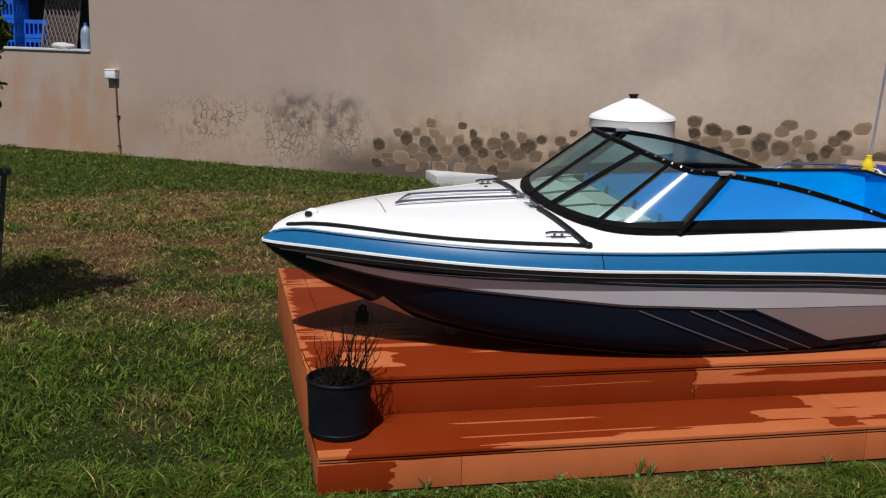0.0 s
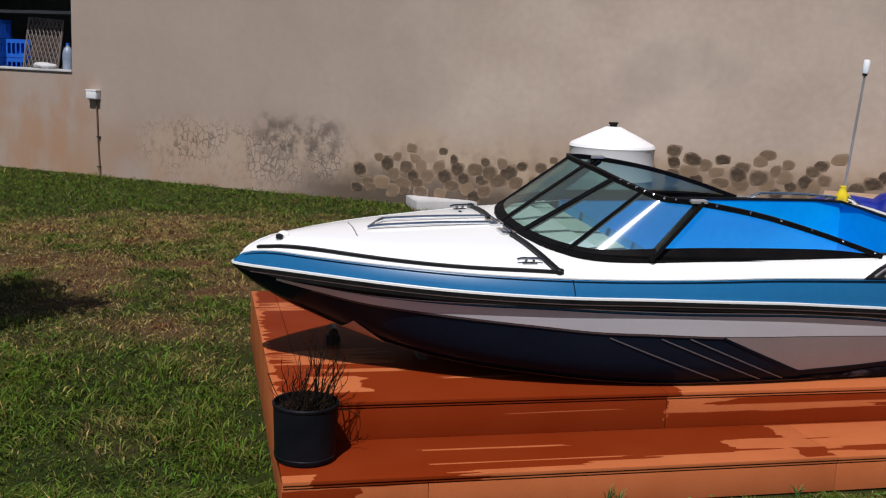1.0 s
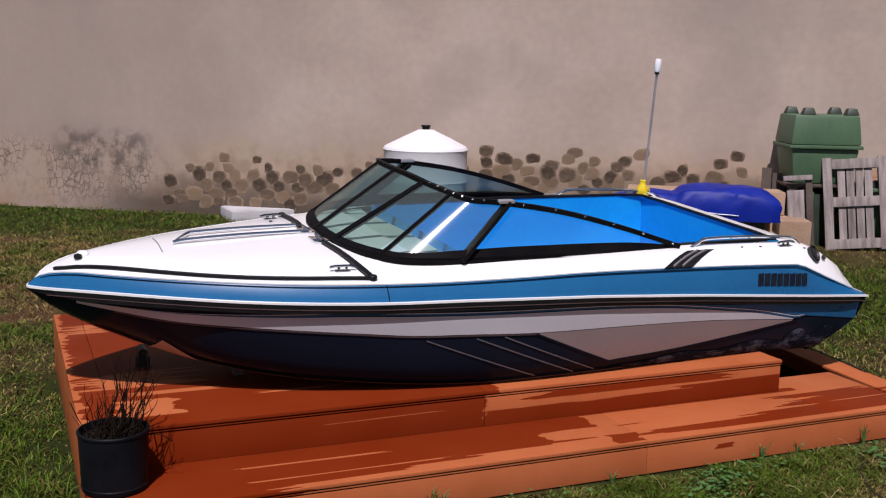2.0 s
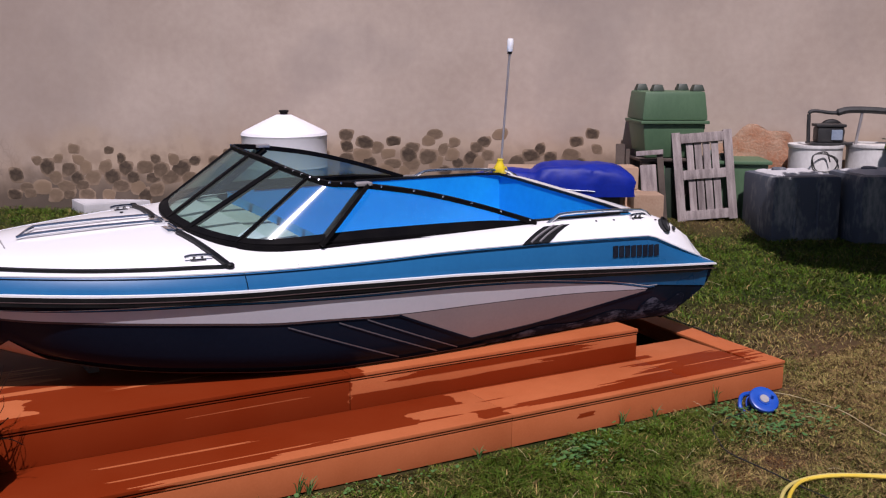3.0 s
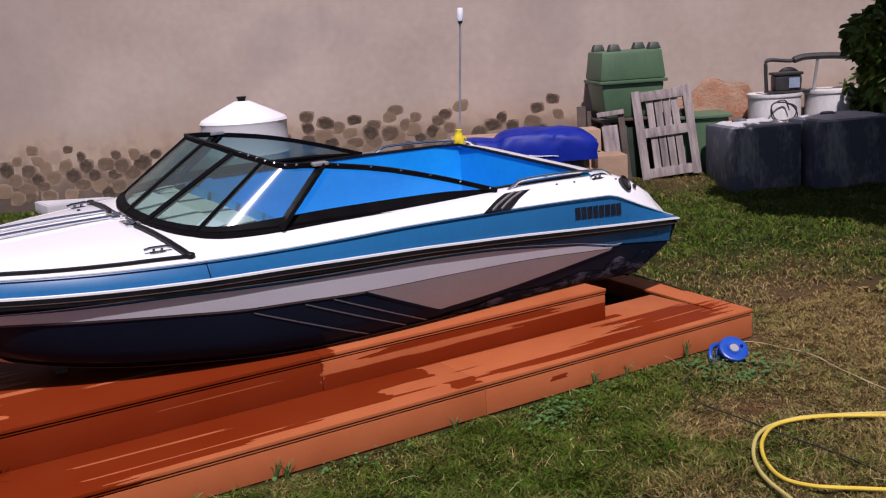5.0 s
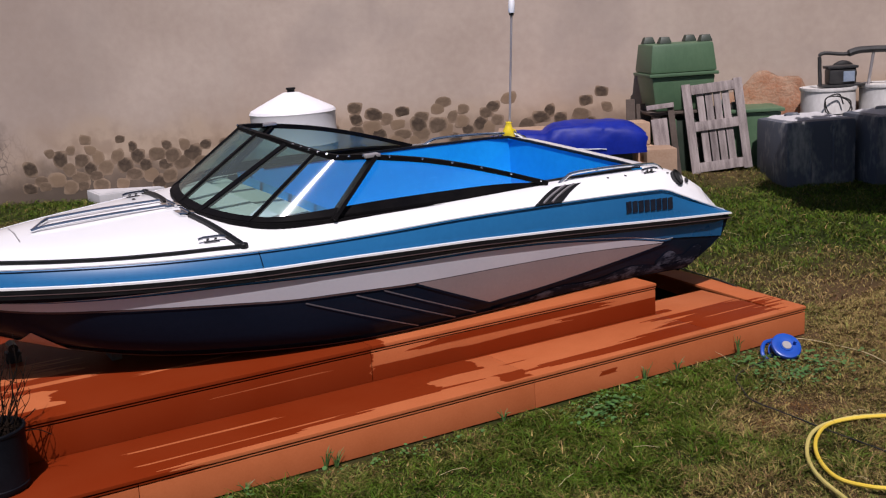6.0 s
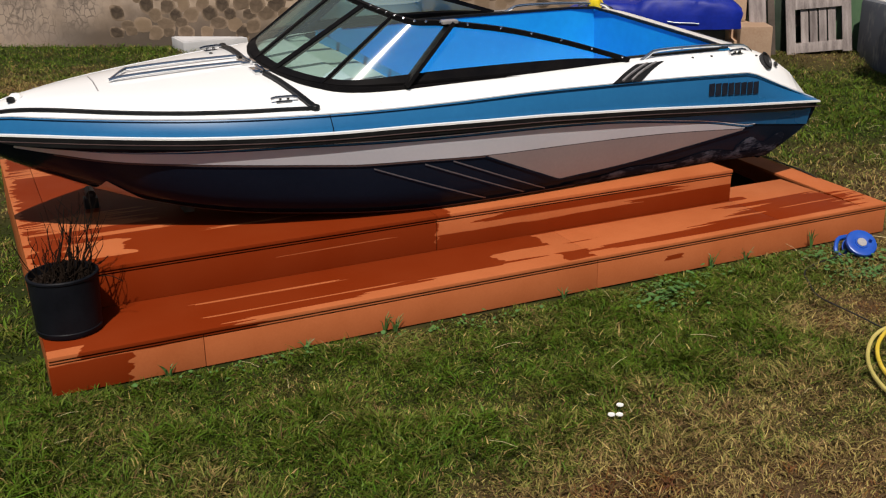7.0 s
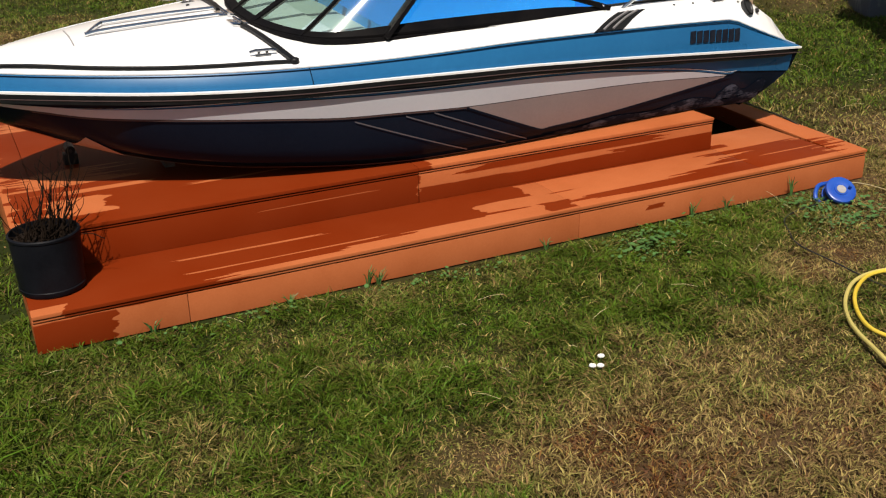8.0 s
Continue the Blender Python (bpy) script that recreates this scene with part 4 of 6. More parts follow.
def pump():
    t = thing("engine_pump", "dark engine pump with a curved pipe on the drums", "pump", on_wall(18.48, 0.5, 1.07))
    part("pump_base", new_box((-0.3, -0.14, 0.0), (0.22, 0.14, 0.025), 0.004), DARK, t)
    part("pump_body", new_box((-0.22, -0.12, 0.026), (0.12, 0.12, 0.22), 0.03), DARK, t)
    part("pump_plate", new_box((-0.05, -0.135, 0.06), (0.09, -0.121, 0.19), 0.008), JUG, t, "pale blue-grey cover plate")
    part("pump_hood", new_box((-0.24, -0.13, 0.222), (0.14, 0.13, 0.26), 0.015), DARK, t)
    part("curved_pipe", new_tube(smooth_line(((-0.3, 0, 0.02), (-0.31, 0, 0.3), (-0.28, 0, 0.42), (0.0, 0, 0.4), (0.2, 0, 0.44), (0.6, 0, 0.43), (0.95, 0, 0.38), (1.3, 0, 0.33)), 8), [0.024] * 26 + [0.045] * 31, 10), DARK, t)
    part("brace_pipe", new_tube(((0.36, 0, 0.44), (0.3, 0, 0.0)), 0.02, 8), STEEL, t)
    part("rubber_wheel", new_lathe(((0.0, -0.05), (0.13, -0.05), (0.17, -0.03), (0.18, 0), (0.17, 0.03), (0.13, 0.05), (0, 0.05)), 28, m=pose(0.05, 0.24, 0.13, 90)), BLACK, t)
    bm = bmesh.new()
    rng = random.Random(3)
    tube(bm, smooth_line([(-0.24 + 0.2 * math.cos(a * 1.1) * rng.uniform(0.5, 1), -0.37 - 0.02 * a, -0.2 + 0.17 * math.sin(a * 1.1) * rng.uniform(0.6, 1)) for a in range(14)], 8), 0.009, 6)
    part("hanging_cable", bm, CABLE, t, "tangled black cable")


pump()
t = thing("stone_slab", "rough orange-brown stone slab leaning on the wall", "stone slab", on_wall(17.66, 0.05, 0.0))
bm = bmesh.new()
bmesh.ops.create_icosphere(bm, subdivisions=4, radius=1.0)
for v in bm.verts:
    v.co = Vector((v.co.x * 0.66, v.co.y * 0.05, v.co.z * 0.62 + 0.6)) * (1 + 0.14 * noise.noise(v.co * 2.3)) + Vector((0, 0.02 * noise.noise(v.co * 7), 0))
    v.co.z = max(v.co.z, 0)
part("slab_face", bm, RUSTY, t)

# ---- the stepped deck ----
deck = thing("stepped_deck", "two-step orange-red painted plywood platform on the lawn", "platform", pose(0, 0, 0.009, 0, 0.29, 0))
TOP1, TOP2 = 0.165, 0.378
X1, X2, Y1, Y2, YB = 5.15, 4.29, 0.507, 3.1, 3.13


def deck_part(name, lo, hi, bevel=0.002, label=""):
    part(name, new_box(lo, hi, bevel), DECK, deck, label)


def skewed(bm, k=0.085):
    """Draws the end of the deck out towards the back, as its end runs aslant."""
    for v in bm.verts:
        if v.co.x > 4.6:
            v.co.x += max(v.co.y, 0) * k
    return bm


HOLE_X, HOLE_Y = 4.95, 0.76                      # the open well behind the upper step
for a, b in ((0.0, 0.703), (0.706, 2.937), (2.94, X1)):
    deck_part("fascia_panel", (a, 0.004, -0.03), (b, 0.022, 0.122))
    part("support_block", new_box((a + 0.1, 0.12, -0.09), (a + 0.2, 0.3, 0.14), 0.006), OLD_WOOD, deck, "dark timber block under the deck")
    deck_part("nosing_strip", (a, 0.0, 0.13), (b, 0.03, 0.139), 0.002)
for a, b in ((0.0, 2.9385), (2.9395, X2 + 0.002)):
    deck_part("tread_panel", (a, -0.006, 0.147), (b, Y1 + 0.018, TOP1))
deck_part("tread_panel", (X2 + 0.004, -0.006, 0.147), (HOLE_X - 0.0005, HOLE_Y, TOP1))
part("edge_board", skewed(new_box((HOLE_X, -0.006, 0.147), (X1, YB, TOP1), 0.002)), DECK, deck)
part("end_panel", skewed(new_box((X1 - 0.02, 0.024, -0.07), (X1 - 0.002, YB, 0.144), 0.004)), DECK, deck)
part("well_lining", new_box((X2 + 0.006, HOLE_Y - 0.02, -0.08), (HOLE_X - 0.002, HOLE_Y - 0.002, 0.145), 0.003), OLD_WOOD, deck, "dark bare timber inside the open well")
part("well_floor", new_box((X2 + 0.006, HOLE_Y + 0.002, -0.07), (HOLE_X - 0.002, YB, -0.045), 0.003), OLD_WOOD, deck, "dark boards at the bottom of the well")
deck_part("end_panel", (0.002, 0.024, -0.07), (0.02, Y1, 0.144))
deck_part("end_panel", (0.002, Y1 + 0.002, -0.07), (0.02, YB, TOP2 - 0.02))
deck_part("end_panel", (X2 - 0.02, Y1 + 0.022, -0.07), (X2 - 0.002, Y2, TOP2 - 0.02))
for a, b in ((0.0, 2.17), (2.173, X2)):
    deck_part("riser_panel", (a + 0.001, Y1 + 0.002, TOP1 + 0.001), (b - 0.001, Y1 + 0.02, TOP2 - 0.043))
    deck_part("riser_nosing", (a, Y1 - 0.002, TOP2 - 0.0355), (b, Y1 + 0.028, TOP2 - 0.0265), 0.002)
deck_part("edge_board", (0.0, Y1 - 0.008, TOP2 - 0.019), (0.17, YB, TOP2))
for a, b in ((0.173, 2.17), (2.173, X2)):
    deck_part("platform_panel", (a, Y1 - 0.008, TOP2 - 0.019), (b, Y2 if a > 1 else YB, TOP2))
deck_part("back_panel", (0.0, YB + 0.002, -0.06), (X2, YB + 0.02, TOP2 - 0.02))
deck_part("back_panel", (X2 + 0.004, YB + 0.002, -0.06), (X1 + 0.2, YB + 0.02, 0.144))

# ---- the boat ----
BOAT_TURN = pose(0, 0, 0, 0, 0, 4.0) @ pose(0, 0, 0, 5.2)
boat_m = Matrix.Translation(Vector((2.4, 1.515, 0.372)) - 2.6 * (BOAT_TURN @ Vector((1, 0, 0)))) @ BOAT_TURN
boat = thing("motorboat", "white, blue and navy bow-rider motorboat resting tilted on the deck", "boat", boat_m)

SHEER = ((0, 0.612), (0.24, 0.631), (0.525, 0.638), (1.1, 0.636), (1.68, 0.638), (2.2, 0.642), (2.9, 0.62), (3.31, 0.592), (3.78, 0.556), (4.27, 0.511), (4.84, 0.458), (5.3, 0.417))
RIM = ((0, 0.622), (0.05, 0.662), (0.1, 0.688), (0.18, 0.707), (0.25, 0.7135), (0.68, 0.719), (1.24, 0.7195), (1.84, 0.727), (2.5, 0.739), (2.93, 0.7435), (3.57, 0.726), (4.05, 0.707), (4.4, 0.688), (4.62, 0.674), (4.66, 0.668), (4.72, 0.645), (5.0, 0.535), (5.3, 0.424))
CHINE = ((0.45, 0.295), (0.74, 0.23), (1.04, 0.176), (1.33, 0.144), (1.63, 0.127), (1.95, 0.108), (2.27, 0.097), (2.62, 0.099), (3.0, 0.099), (3.43, 0.093), (3.92, 0.083), (4.43, 0.073), (4.98, 0.04), (5.3, 0.03))
KEEL = ((0, 0.59), (0.06, 0.53), (0.15, 0.46), (0.29, 0.372), (0.45, 0.29), (0.61, 0.225), (0.87, 0.14), (1.2, 0.07), (1.6, 0.025), (2.0, 0.006), (2.4, 0.0), (5.3, 0.0))


def half_beam(x, bm_=1.03, x0=0.0, full=3.1, tuck=0.05):
    s = min(max((x - x0) / full, 0), 1)
    t = min(max((x - 3.0) / 2.2, 0), 1)
    return bm_ * (1 - (1 - s) ** 2.3) ** 0.85 - tuck * t * t


def chine_half(x):
    return half_beam(x, 0.92, 0.45, 2.7, 0.03) if x > 0.45 else 0.0


def chine_h(x):
    return curve(CHINE, x) if x > 0.45 else curve(KEEL, x)


def side_v(x, h):
    """Half-breadth of the topsides at height h."""
    lo, hi = chine_h(x), curve(SHEER, x)
    t = min(max((h - lo) / max(hi - lo, 1e-4), 0), 1)
    a, b = chine_half(x), half_beam(x)
    return a + (b - a) * t ** 0.5


def stern_x(h):
    """The raked stern: how far aft the hull reaches at height h."""
    return curve(((0.0, 4.84), (0.06, 4.95), (0.24, 5.23), (0.385, 5.29), (0.45, 5.3)), h)


def hull():
    bm = bmesh.new()
    rows = []
    xs = [0.0, 0.02, 0.05, 0.1, 0.16, 0.23, 0.3, 0.38, 0.45] + [0.45 + 4.86 * k / 48 for k in range(1, 49)]
    for x in xs:
        ring = []
        for side in (-1, 1):
            lo, hi = chine_h(x), curve(SHEER, x)
            pts = [(side_v(x, lo + (hi - lo) * k / 8), lo + (hi - lo) * k / 8) for k in range(8, -1, -1)] + [(chine_half(x) * 0.5, (lo + curve(KEEL, x)) / 2)]
            pts = [Vector((min(x, stern_x(h)), side * v, h)) for v, h in pts]
            ring.append(pts)
        keel = Vector((min(x, stern_x(0)), 0, curve(KEEL, x)))
        rows.append(ring[0] + [keel] + ring[1][::-1])
    V = sheet(bm, rows)
    bm.faces.new([v for v in V[-1]])
    bmesh.ops.remove_doubles(bm, verts=bm.verts, dist=1e-4)
    return part("hull", bm, NAVY, boat, "glossy navy hull", angle=50)


hull_ob = hull()


def decal(name, x0, x1, low, high, mat, out=0.004, n=60, parent=hull_ob, label="", sides=(-1, 1)):
    """A stripe on the topsides between two height curves."""
    for side in sides:
        rows = []
        for k in range(n + 1):
            x = x0 + (x1 - x0) * k / n
            a, b = low(x), high(x)
            rows.append([Vector((min(x, stern_x(a + (b - a) * j / 4)), side * (side_v(x, a + (b - a) * j / 4) + out), a + (b - a) * j / 4)) for j in range(5)])
        bm = bmesh.new()
        sheet(bm, rows)
        part(name, bm, mat, parent, label)


def line(x0, h0, x1, h1):
    return lambda x: h0 + (h1 - h0) * (x - x0) / (x1 - x0)


GREY_TOP = ((0.19, 0.56), (0.4, 0.548), (0.67, 0.538), (0.96, 0.541), (1.25, 0.548), (1.55, 0.556), (1.85, 0.552), (2.24, 0.545), (2.74, 0.536), (3.13, 0.52), (3.58, 0.483), (4.06, 0.418), (4.32, 0.377), (4.64, 0.308))
GREY_LOW = ((0.2, 0.548), (0.45, 0.51), (0.68, 0.487), (0.97, 0.48), (1.27, 0.47), (1.57, 0.456), (1.88, 0.436), (2.2, 0.43), (2.61, 0.413), (3.2, 0.4), (3.9, 0.37), (4.64, 0.304))
TRI_LOW = ((2.61, 0.411), (3.15, 0.18), (3.23, 0.181), (3.63, 0.2), (4.12, 0.244), (4.64, 0.296))
grey_top, grey_low, tri_low = (lambda x: curve(GREY_TOP, x)), (lambda x: curve(GREY_LOW, x)), (lambda x: curve(TRI_LOW, x) if x > 3.15 else 0.411 + (0.18 - 0.411) * (x - 2.61) / 0.54)
decal("grey_band", 0.22, 4.63, grey_low, grey_top, GREY_BAND, 0.004, 90)
decal("taupe_panel", 2.62, 4.62, tri_low, lambda x: max(grey_low(x) - 0.004, tri_low(x)), TAUPE, 0.004, 70)
decal("panel_edge", 2.61, 4.68, lambda x: tri_low(x) - 0.012, tri_low, NAVY, 0.005, 90)
decal("brown_edge", 0.4, 2.63, lambda x: grey_low(x) - 0.012, lambda x: grey_low(x) - 0.002, BROWN_LINE, 0.005, 60)
decal("pale_pinstripe", 0.45, 4.72, lambda x: grey_top(x) + 0.016 * min(1, (x - 0.4) / 0.9), lambda x: grey_top(x) + (0.016 + 0.005) * min(1, (x - 0.4) / 0.9), WHITE_LINE, 0.005, 90)
decal("blue_underline", 0.45, 4.7, lambda x: grey_top(x) + 0.005 * min(1, (x - 0.4) / 0.9), lambda x: grey_top(x) + 0.014 * min(1, (x - 0.4) / 0.9), BLUE_BAND, 0.005, 90)
for xa, xb in ((1.95, 2.66), (2.24, 2.92), (2.41, 3.07)):
    f = line(xa, 0.402, xb, 0.124)
    decal("slant_stripe", xa, xb, lambda x, f=f: f(x) - 0.004, lambda x, f=f: f(x) + 0.004, PALE_LINE, 0.005, 30)
def quarter_low(x):
    return grey_top(x) + 0.024 if x < 4.6 else line(4.6, grey_top(4.6) + 0.024, 5.24, 0.25)(x)


decal("blue_quarter", 3.5, 5.24, quarter_low, lambda x: quarter_low(x) + max(curve(SHEER, x) - 0.055 - quarter_low(x), 0.002) * min(1, 0.03 + (x - 3.5) / 1.0), BLUE_BAND, 0.004, 60)
decal("scuffed_chine", 3.2, 5.0, lambda x: chine_h(x) + 0.012, lambda x: chine_h(x) + 0.02 + 0.085 * min(1, (x - 3.15) * 1.2) * (0.75 + 0.25 * math.sin(x * 9)), SCUFF, 0.005, 60, label="scuffed, chalky patch on the chine")
decal("scuffed_quarter", 4.6, 5.04, lambda x: 0.125 - 0.01 * math.sin(x * 40), lambda x: 0.2 + 0.03 * math.sin(x * 23), SCUFF, 0.005, 12, label="chalky scrapes near the stern")
decal("chine_edge", 0.5, 3.3, lambda x: chine_h(x) + 0.001, lambda x: chine_h(x) + 0.012, BROWN_LINE, 0.005, 60)


def rub_rail(side):
    pts = [(x, side * (half_beam(x) + 0.002), curve(SHEER, x) - 0.012) for x in [0.0, 0.015, 0.04, 0.08, 0.14] + [0.2 + 5.1 * k / 60 for k in range(61)]]
    part("rub_rail", new_tube([(x, v, h - 0.003 - 0.019 * min(1, 0.15 + x * 3)) for x, v, h in pts], [min(1, 0.25 + x * 3, 0.12 + (5.3 - x) * 5) for x, v, h in pts], flat=(0.03, 0.05)), BLACK, boat, "black rubber rub rail")
    part("rail_insert", new_tube([(x, v + side * 0.018, h - 0.024) for x, v, h in pts[3:]], 0, flat=(0.004, 0.004)), BROWN_LINE, boat)
    part("rail_trim", new_tube([(x, v + side * 0.006, h + 0.009) for x, v, h in pts], 0, flat=(0.02, 0.011)), GEL, boat, "bright white trim line")


for side in (-1, 1):
    rub_rail(side)
xs_all = [0.0, 0.012, 0.03, 0.06, 0.1, 0.16, 0.23, 0.32, 0.42] + [0.5 + 4.8 * k / 56 for k in range(57)]
for side in (-1, 1):
    rows = []
    for x in xs_all:
        lo, hi = curve(SHEER, x) + 0.003, max(curve(RIM, x), curve(SHEER, x) + 0.006)
        rows.append([Vector((x, side * max(half_beam(x) - 0.05 * (j / 5) ** 1.3, 0), lo + (hi - lo) * j / 5)) for j in range(6)])
    bm = bmesh.new()
    sheet(bm, rows)
    bmesh.ops.remove_doubles(bm, verts=bm.verts, dist=1e-5)
    band = part("blue_band", bm, BLUE_BAND, boat, "blue gelcoat band along the deck edge")
    rim = [(x, side * max(half_beam(x) - 0.05, 0), curve(RIM, x) + 0.002) for x in xs_all[3:]]
    part("band_line", new_tube(rim, 0, flat=(0.008, 0.006)), WHITE_LINE, band)
    part("band_shadow_line", new_tube([(x, v + side * 0.012, h - 0.012) for x, v, h in rim], 0, flat=(0.006, 0.004)), NAVY, band)
    part("band_seam", new_tube([(1.72, side * (half_beam(1.72) + 0.003 - 0.05 * (j / 5) ** 1.3), 0.645 + 0.077 * j / 5) for j in range(6)], 0.003, 4), NAVY, band)


# deck: crowned fore part, side decks, aft deck that falls away to the stern
def crown(x):
    return curve(((0, 0.623), (0.05, 0.664), (0.1, 0.693), (0.18, 0.72), (0.28, 0.75), (0.4, 0.768), (1.0, 0.785), (1.66, 0.8), (2.2, 0.802), (3.0, 0.8), (3.8, 0.805), (4.6, 0.785), (4.86, 0.757), (5.12, 0.635), (5.3, 0.43)), x)


def deck_h(x, v):
    e = max(half_beam(x) - 0.05, 1e-4)
    a, c = curve(RIM, x) + 0.002, crown(x)
    s = min(abs(v) / e, 1)
    return a + (max(c, a) - a) * (1 - s ** (2.6 + 11.4 * min(1, max(0, (x - 1.7) / 0.8))))


def deck_strip(name, x_list, va, vb, n, label=""):
    rows = [[Vector((x, va(x) + (vb(x) - va(x)) * j / n, deck_h(x, va(x) + (vb(x) - va(x)) * j / n))) for j in range(n + 1)] for x in x_list]
    bm = bmesh.new()
    sheet(bm, rows)
    bmesh.ops.remove_doubles(bm, verts=bm.verts, dist=1e-5)
    return part(name, bm, GEL, boat, label, angle=40)


def edge(x):
    return max(half_beam(x) - 0.05, 0)


COCK = 0.75
fore = [x for x in xs_all if x < 2.02] + [2.02]
foredeck = deck_strip("foredeck", fore, lambda x: -edge(x), edge, 24, "smooth white gelcoat foredeck")
mid = [2.02] + [x for x in xs_all if 2.04 < x < 4.6] + [4.64]
for side in (-1, 1):
    deck_strip("side_deck", mid, lambda x, s=side: s * edge(x), lambda x, s=side: s * (COCK - 0.09 * max(0, min(1, (2.4 - x) / 0.38))), 5)
aft = [4.64] + [x for x in xs_all if x > 4.66]
deck_strip("aft_deck", aft, lambda x: -edge(x), edge, 20)


def lid_edge(x):
    return curve(((0.12, 0.04), (0.16, 0.08), (0.24, 0.135), (0.3, 0.175), (0.42, 0.25), (0.72, 0.428), (1.0, 0.562), (1.3, 0.67), (1.54, 0.738), (1.665, 0.775)), x)


# hatch over the bow: its panel edge seal, aft seam, hinge and grab rail
for side in (-1, 1):
    up_ = 0.008 if side < 0 else -0.013        # the far seal lies down in its groove
    pts = [(x, side * lid_edge(x), deck_h(x, lid_edge(x)) + up_) for x in [0.13 + 1.53 * k / 32 for k in range(33)]]
    part("hatch_seal", new_tube(pts, 0, flat=(0.026, 0.014)), BLACK, foredeck, "black rubber hatch seal")
    pts = smooth_line([(x, side * v, deck_h(x, v) + 0.008) for x, v in ((1.665, 0.775), (1.64, 0.58), (1.62, 0.38), (1.6, 0.2))], 6)
    part("aft_seal", new_tube(pts, 0, flat=(0.034, 0.022)), BLACK, foredeck)
    part("seal_corner", new_lathe(((0, 0), (0.024, 0), (0.024, 0.02), (0.018, 0.026), (0, 0.027)), 12, (1.668, side * 0.777, deck_h(1.665, 0.775) + 0.0)), BLACK, foredeck)
for v in (-0.12, 0.1):
    t = part("hatch_hinge", new_box((1.55, v - 0.06, crown(1.6) + 0.001), (1.64, v + 0.06, crown(1.6) + 0.014), 0.003), CHROME, foredeck, "chrome hinge plate")
    part("hinge_pin", new_tube(((1.6, v - 0.07, crown(1.6) + 0.02), (1.6, v + 0.07, crown(1.6) + 0.02)), 0.009, 8), CHROME, t)


def h_at(x, v, up=0.0):
    return (x, v, deck_h(x, v) + up)


part("grab_rail", new_tube(smooth_line([h_at(1.56, 0.08, 0.012), h_at(1.2, 0.07, 0.02), h_at(0.88, 0.055, 0.02), h_at(0.78, 0.045, 0.012)], 8), 0.011, 10), CHROME, foredeck, "long chrome grab rail")
part("grab_rail", new_tube(smooth_line([h_at(1.58, 0.25, 0.012), h_at(1.25, 0.245, 0.02), h_at(0.96, 0.24, 0.02), h_at(0.9, 0.22, 0.018), h_at(0.79, 0.05, 0.012)], 8), 0.011, 10), CHROME, foredeck, "long chrome grab rail")
part("non_skid_line", new_tube([h_at(0.71, 0.26, 0.003), h_at(0.705, 0.1, 0.003), h_at(0.69, -0.1, 0.003)], 0, flat=(0.006, 0.004)), STEEL, foredeck)
part("deck_stud", new_lathe(((0, 0), (0.012, 0), (0.01, 0.008), (0, 0.01)), 10, h_at(1.5, 0.49)), DARK, foredeck)
t = part("bow_light", new_lathe(((0, 0), (0.036, 0), (0.034, 0.016), (0.022, 0.027), (0, 0.03)), 18, h_at(0.285, 0.02), None), GEL, foredeck, "white bow light housing")
part("light_lens", new_lathe(((0, 0), (0.022, 0), (0.02, 0.02), (0, 0.028)), 12, (0.255, -0.02, deck_h(0.255, 0.02) + 0.006)), BLACK, t)


def cleat(x, v, turn, parent):
    m = Matrix.Translation(h_at(x, v, 0.001)) @ pose(0, 0, 0, 0, 0, turn) @ Matrix.Scale(0.85, 4)
    bm = bmesh.new()
    box(bm, (-0.05, -0.016, 0), (0.05, 0.016, 0.008), 0.003, m=m)
    for s in (-0.025, 0.025):
        box(bm, (s - 0.008, -0.008, 0.008), (s + 0.008, 0.008, 0.028), 0.002, m=m)
    tube(bm, [m @ Vector(p) for p in ((-0.085, 0, 0.026), (-0.05, 0, 0.034), (0.05, 0, 0.034), (0.085, 0, 0.026))], 0.008, 8)
    part("cleat", bm, DULL_CHROME, parent, "chrome mooring cleat")


for side in (-1, 1):
    cleat(1.545, side * 0.64, 8 * side, foredeck)
    cleat(4.62, side * 0.83, 2, boat)

# ---- windscreen ----
BASE = ((1.66, 0.0, 0.8), (1.665, 0.15, 0.8), (1.7, 0.34, 0.802), (1.77, 0.52, 0.804), (1.9, 0.68, 0.805), (2.2, 0.77, 0.8), (2.7, 0.795, 0.79), (3.2, 0.8, 0.785), (3.74, 0.8, 0.79))
HEAD = ((2.215, 0.0, 1.155), (2.225, 0.21, 1.148), (2.235, 0.4, 1.145), (2.26, 0.56, 1.138), (2.33, 0.655, 1.125), (2.5, 0.675, 1.11), (2.9, 0.71, 1.045), (3.3, 0.755, 0.945), (3.74, 0.8, 0.81))
screen = part("windscreen_frame", new_tube(smooth_line([(x, -y, z - 0.006) for x, y, z in BASE[:0:-1]] + [(x, y, z - 0.006) for x, y, z in BASE], 6), 0, flat=(0.03, 0.03)), FRAME, boat, "black wrap-around windscreen frame", smooth=False)
part("head_rail", new_tube(smooth_line([(x, -y, z) for x, y, z in HEAD[:0:-1]] + list(HEAD), 6), 0, flat=(0.03, 0.03)), FRAME, screen, smooth=False)
base_line = {s: smooth_line([(x, s * y, z) for x, y, z in BASE], 8) for s in (-1, 1)}
head_line = {s: smooth_line([(x, s * y, z) for x, y, z in HEAD], 8) for s in (-1, 1)}


def bar(p, q, w, parent=screen, name="mullion", up=(1, 0, 0)):
    part(name, new_tube((p, q), 0, flat=(w, 0.022), up=up), FRAME, parent, smooth=False)


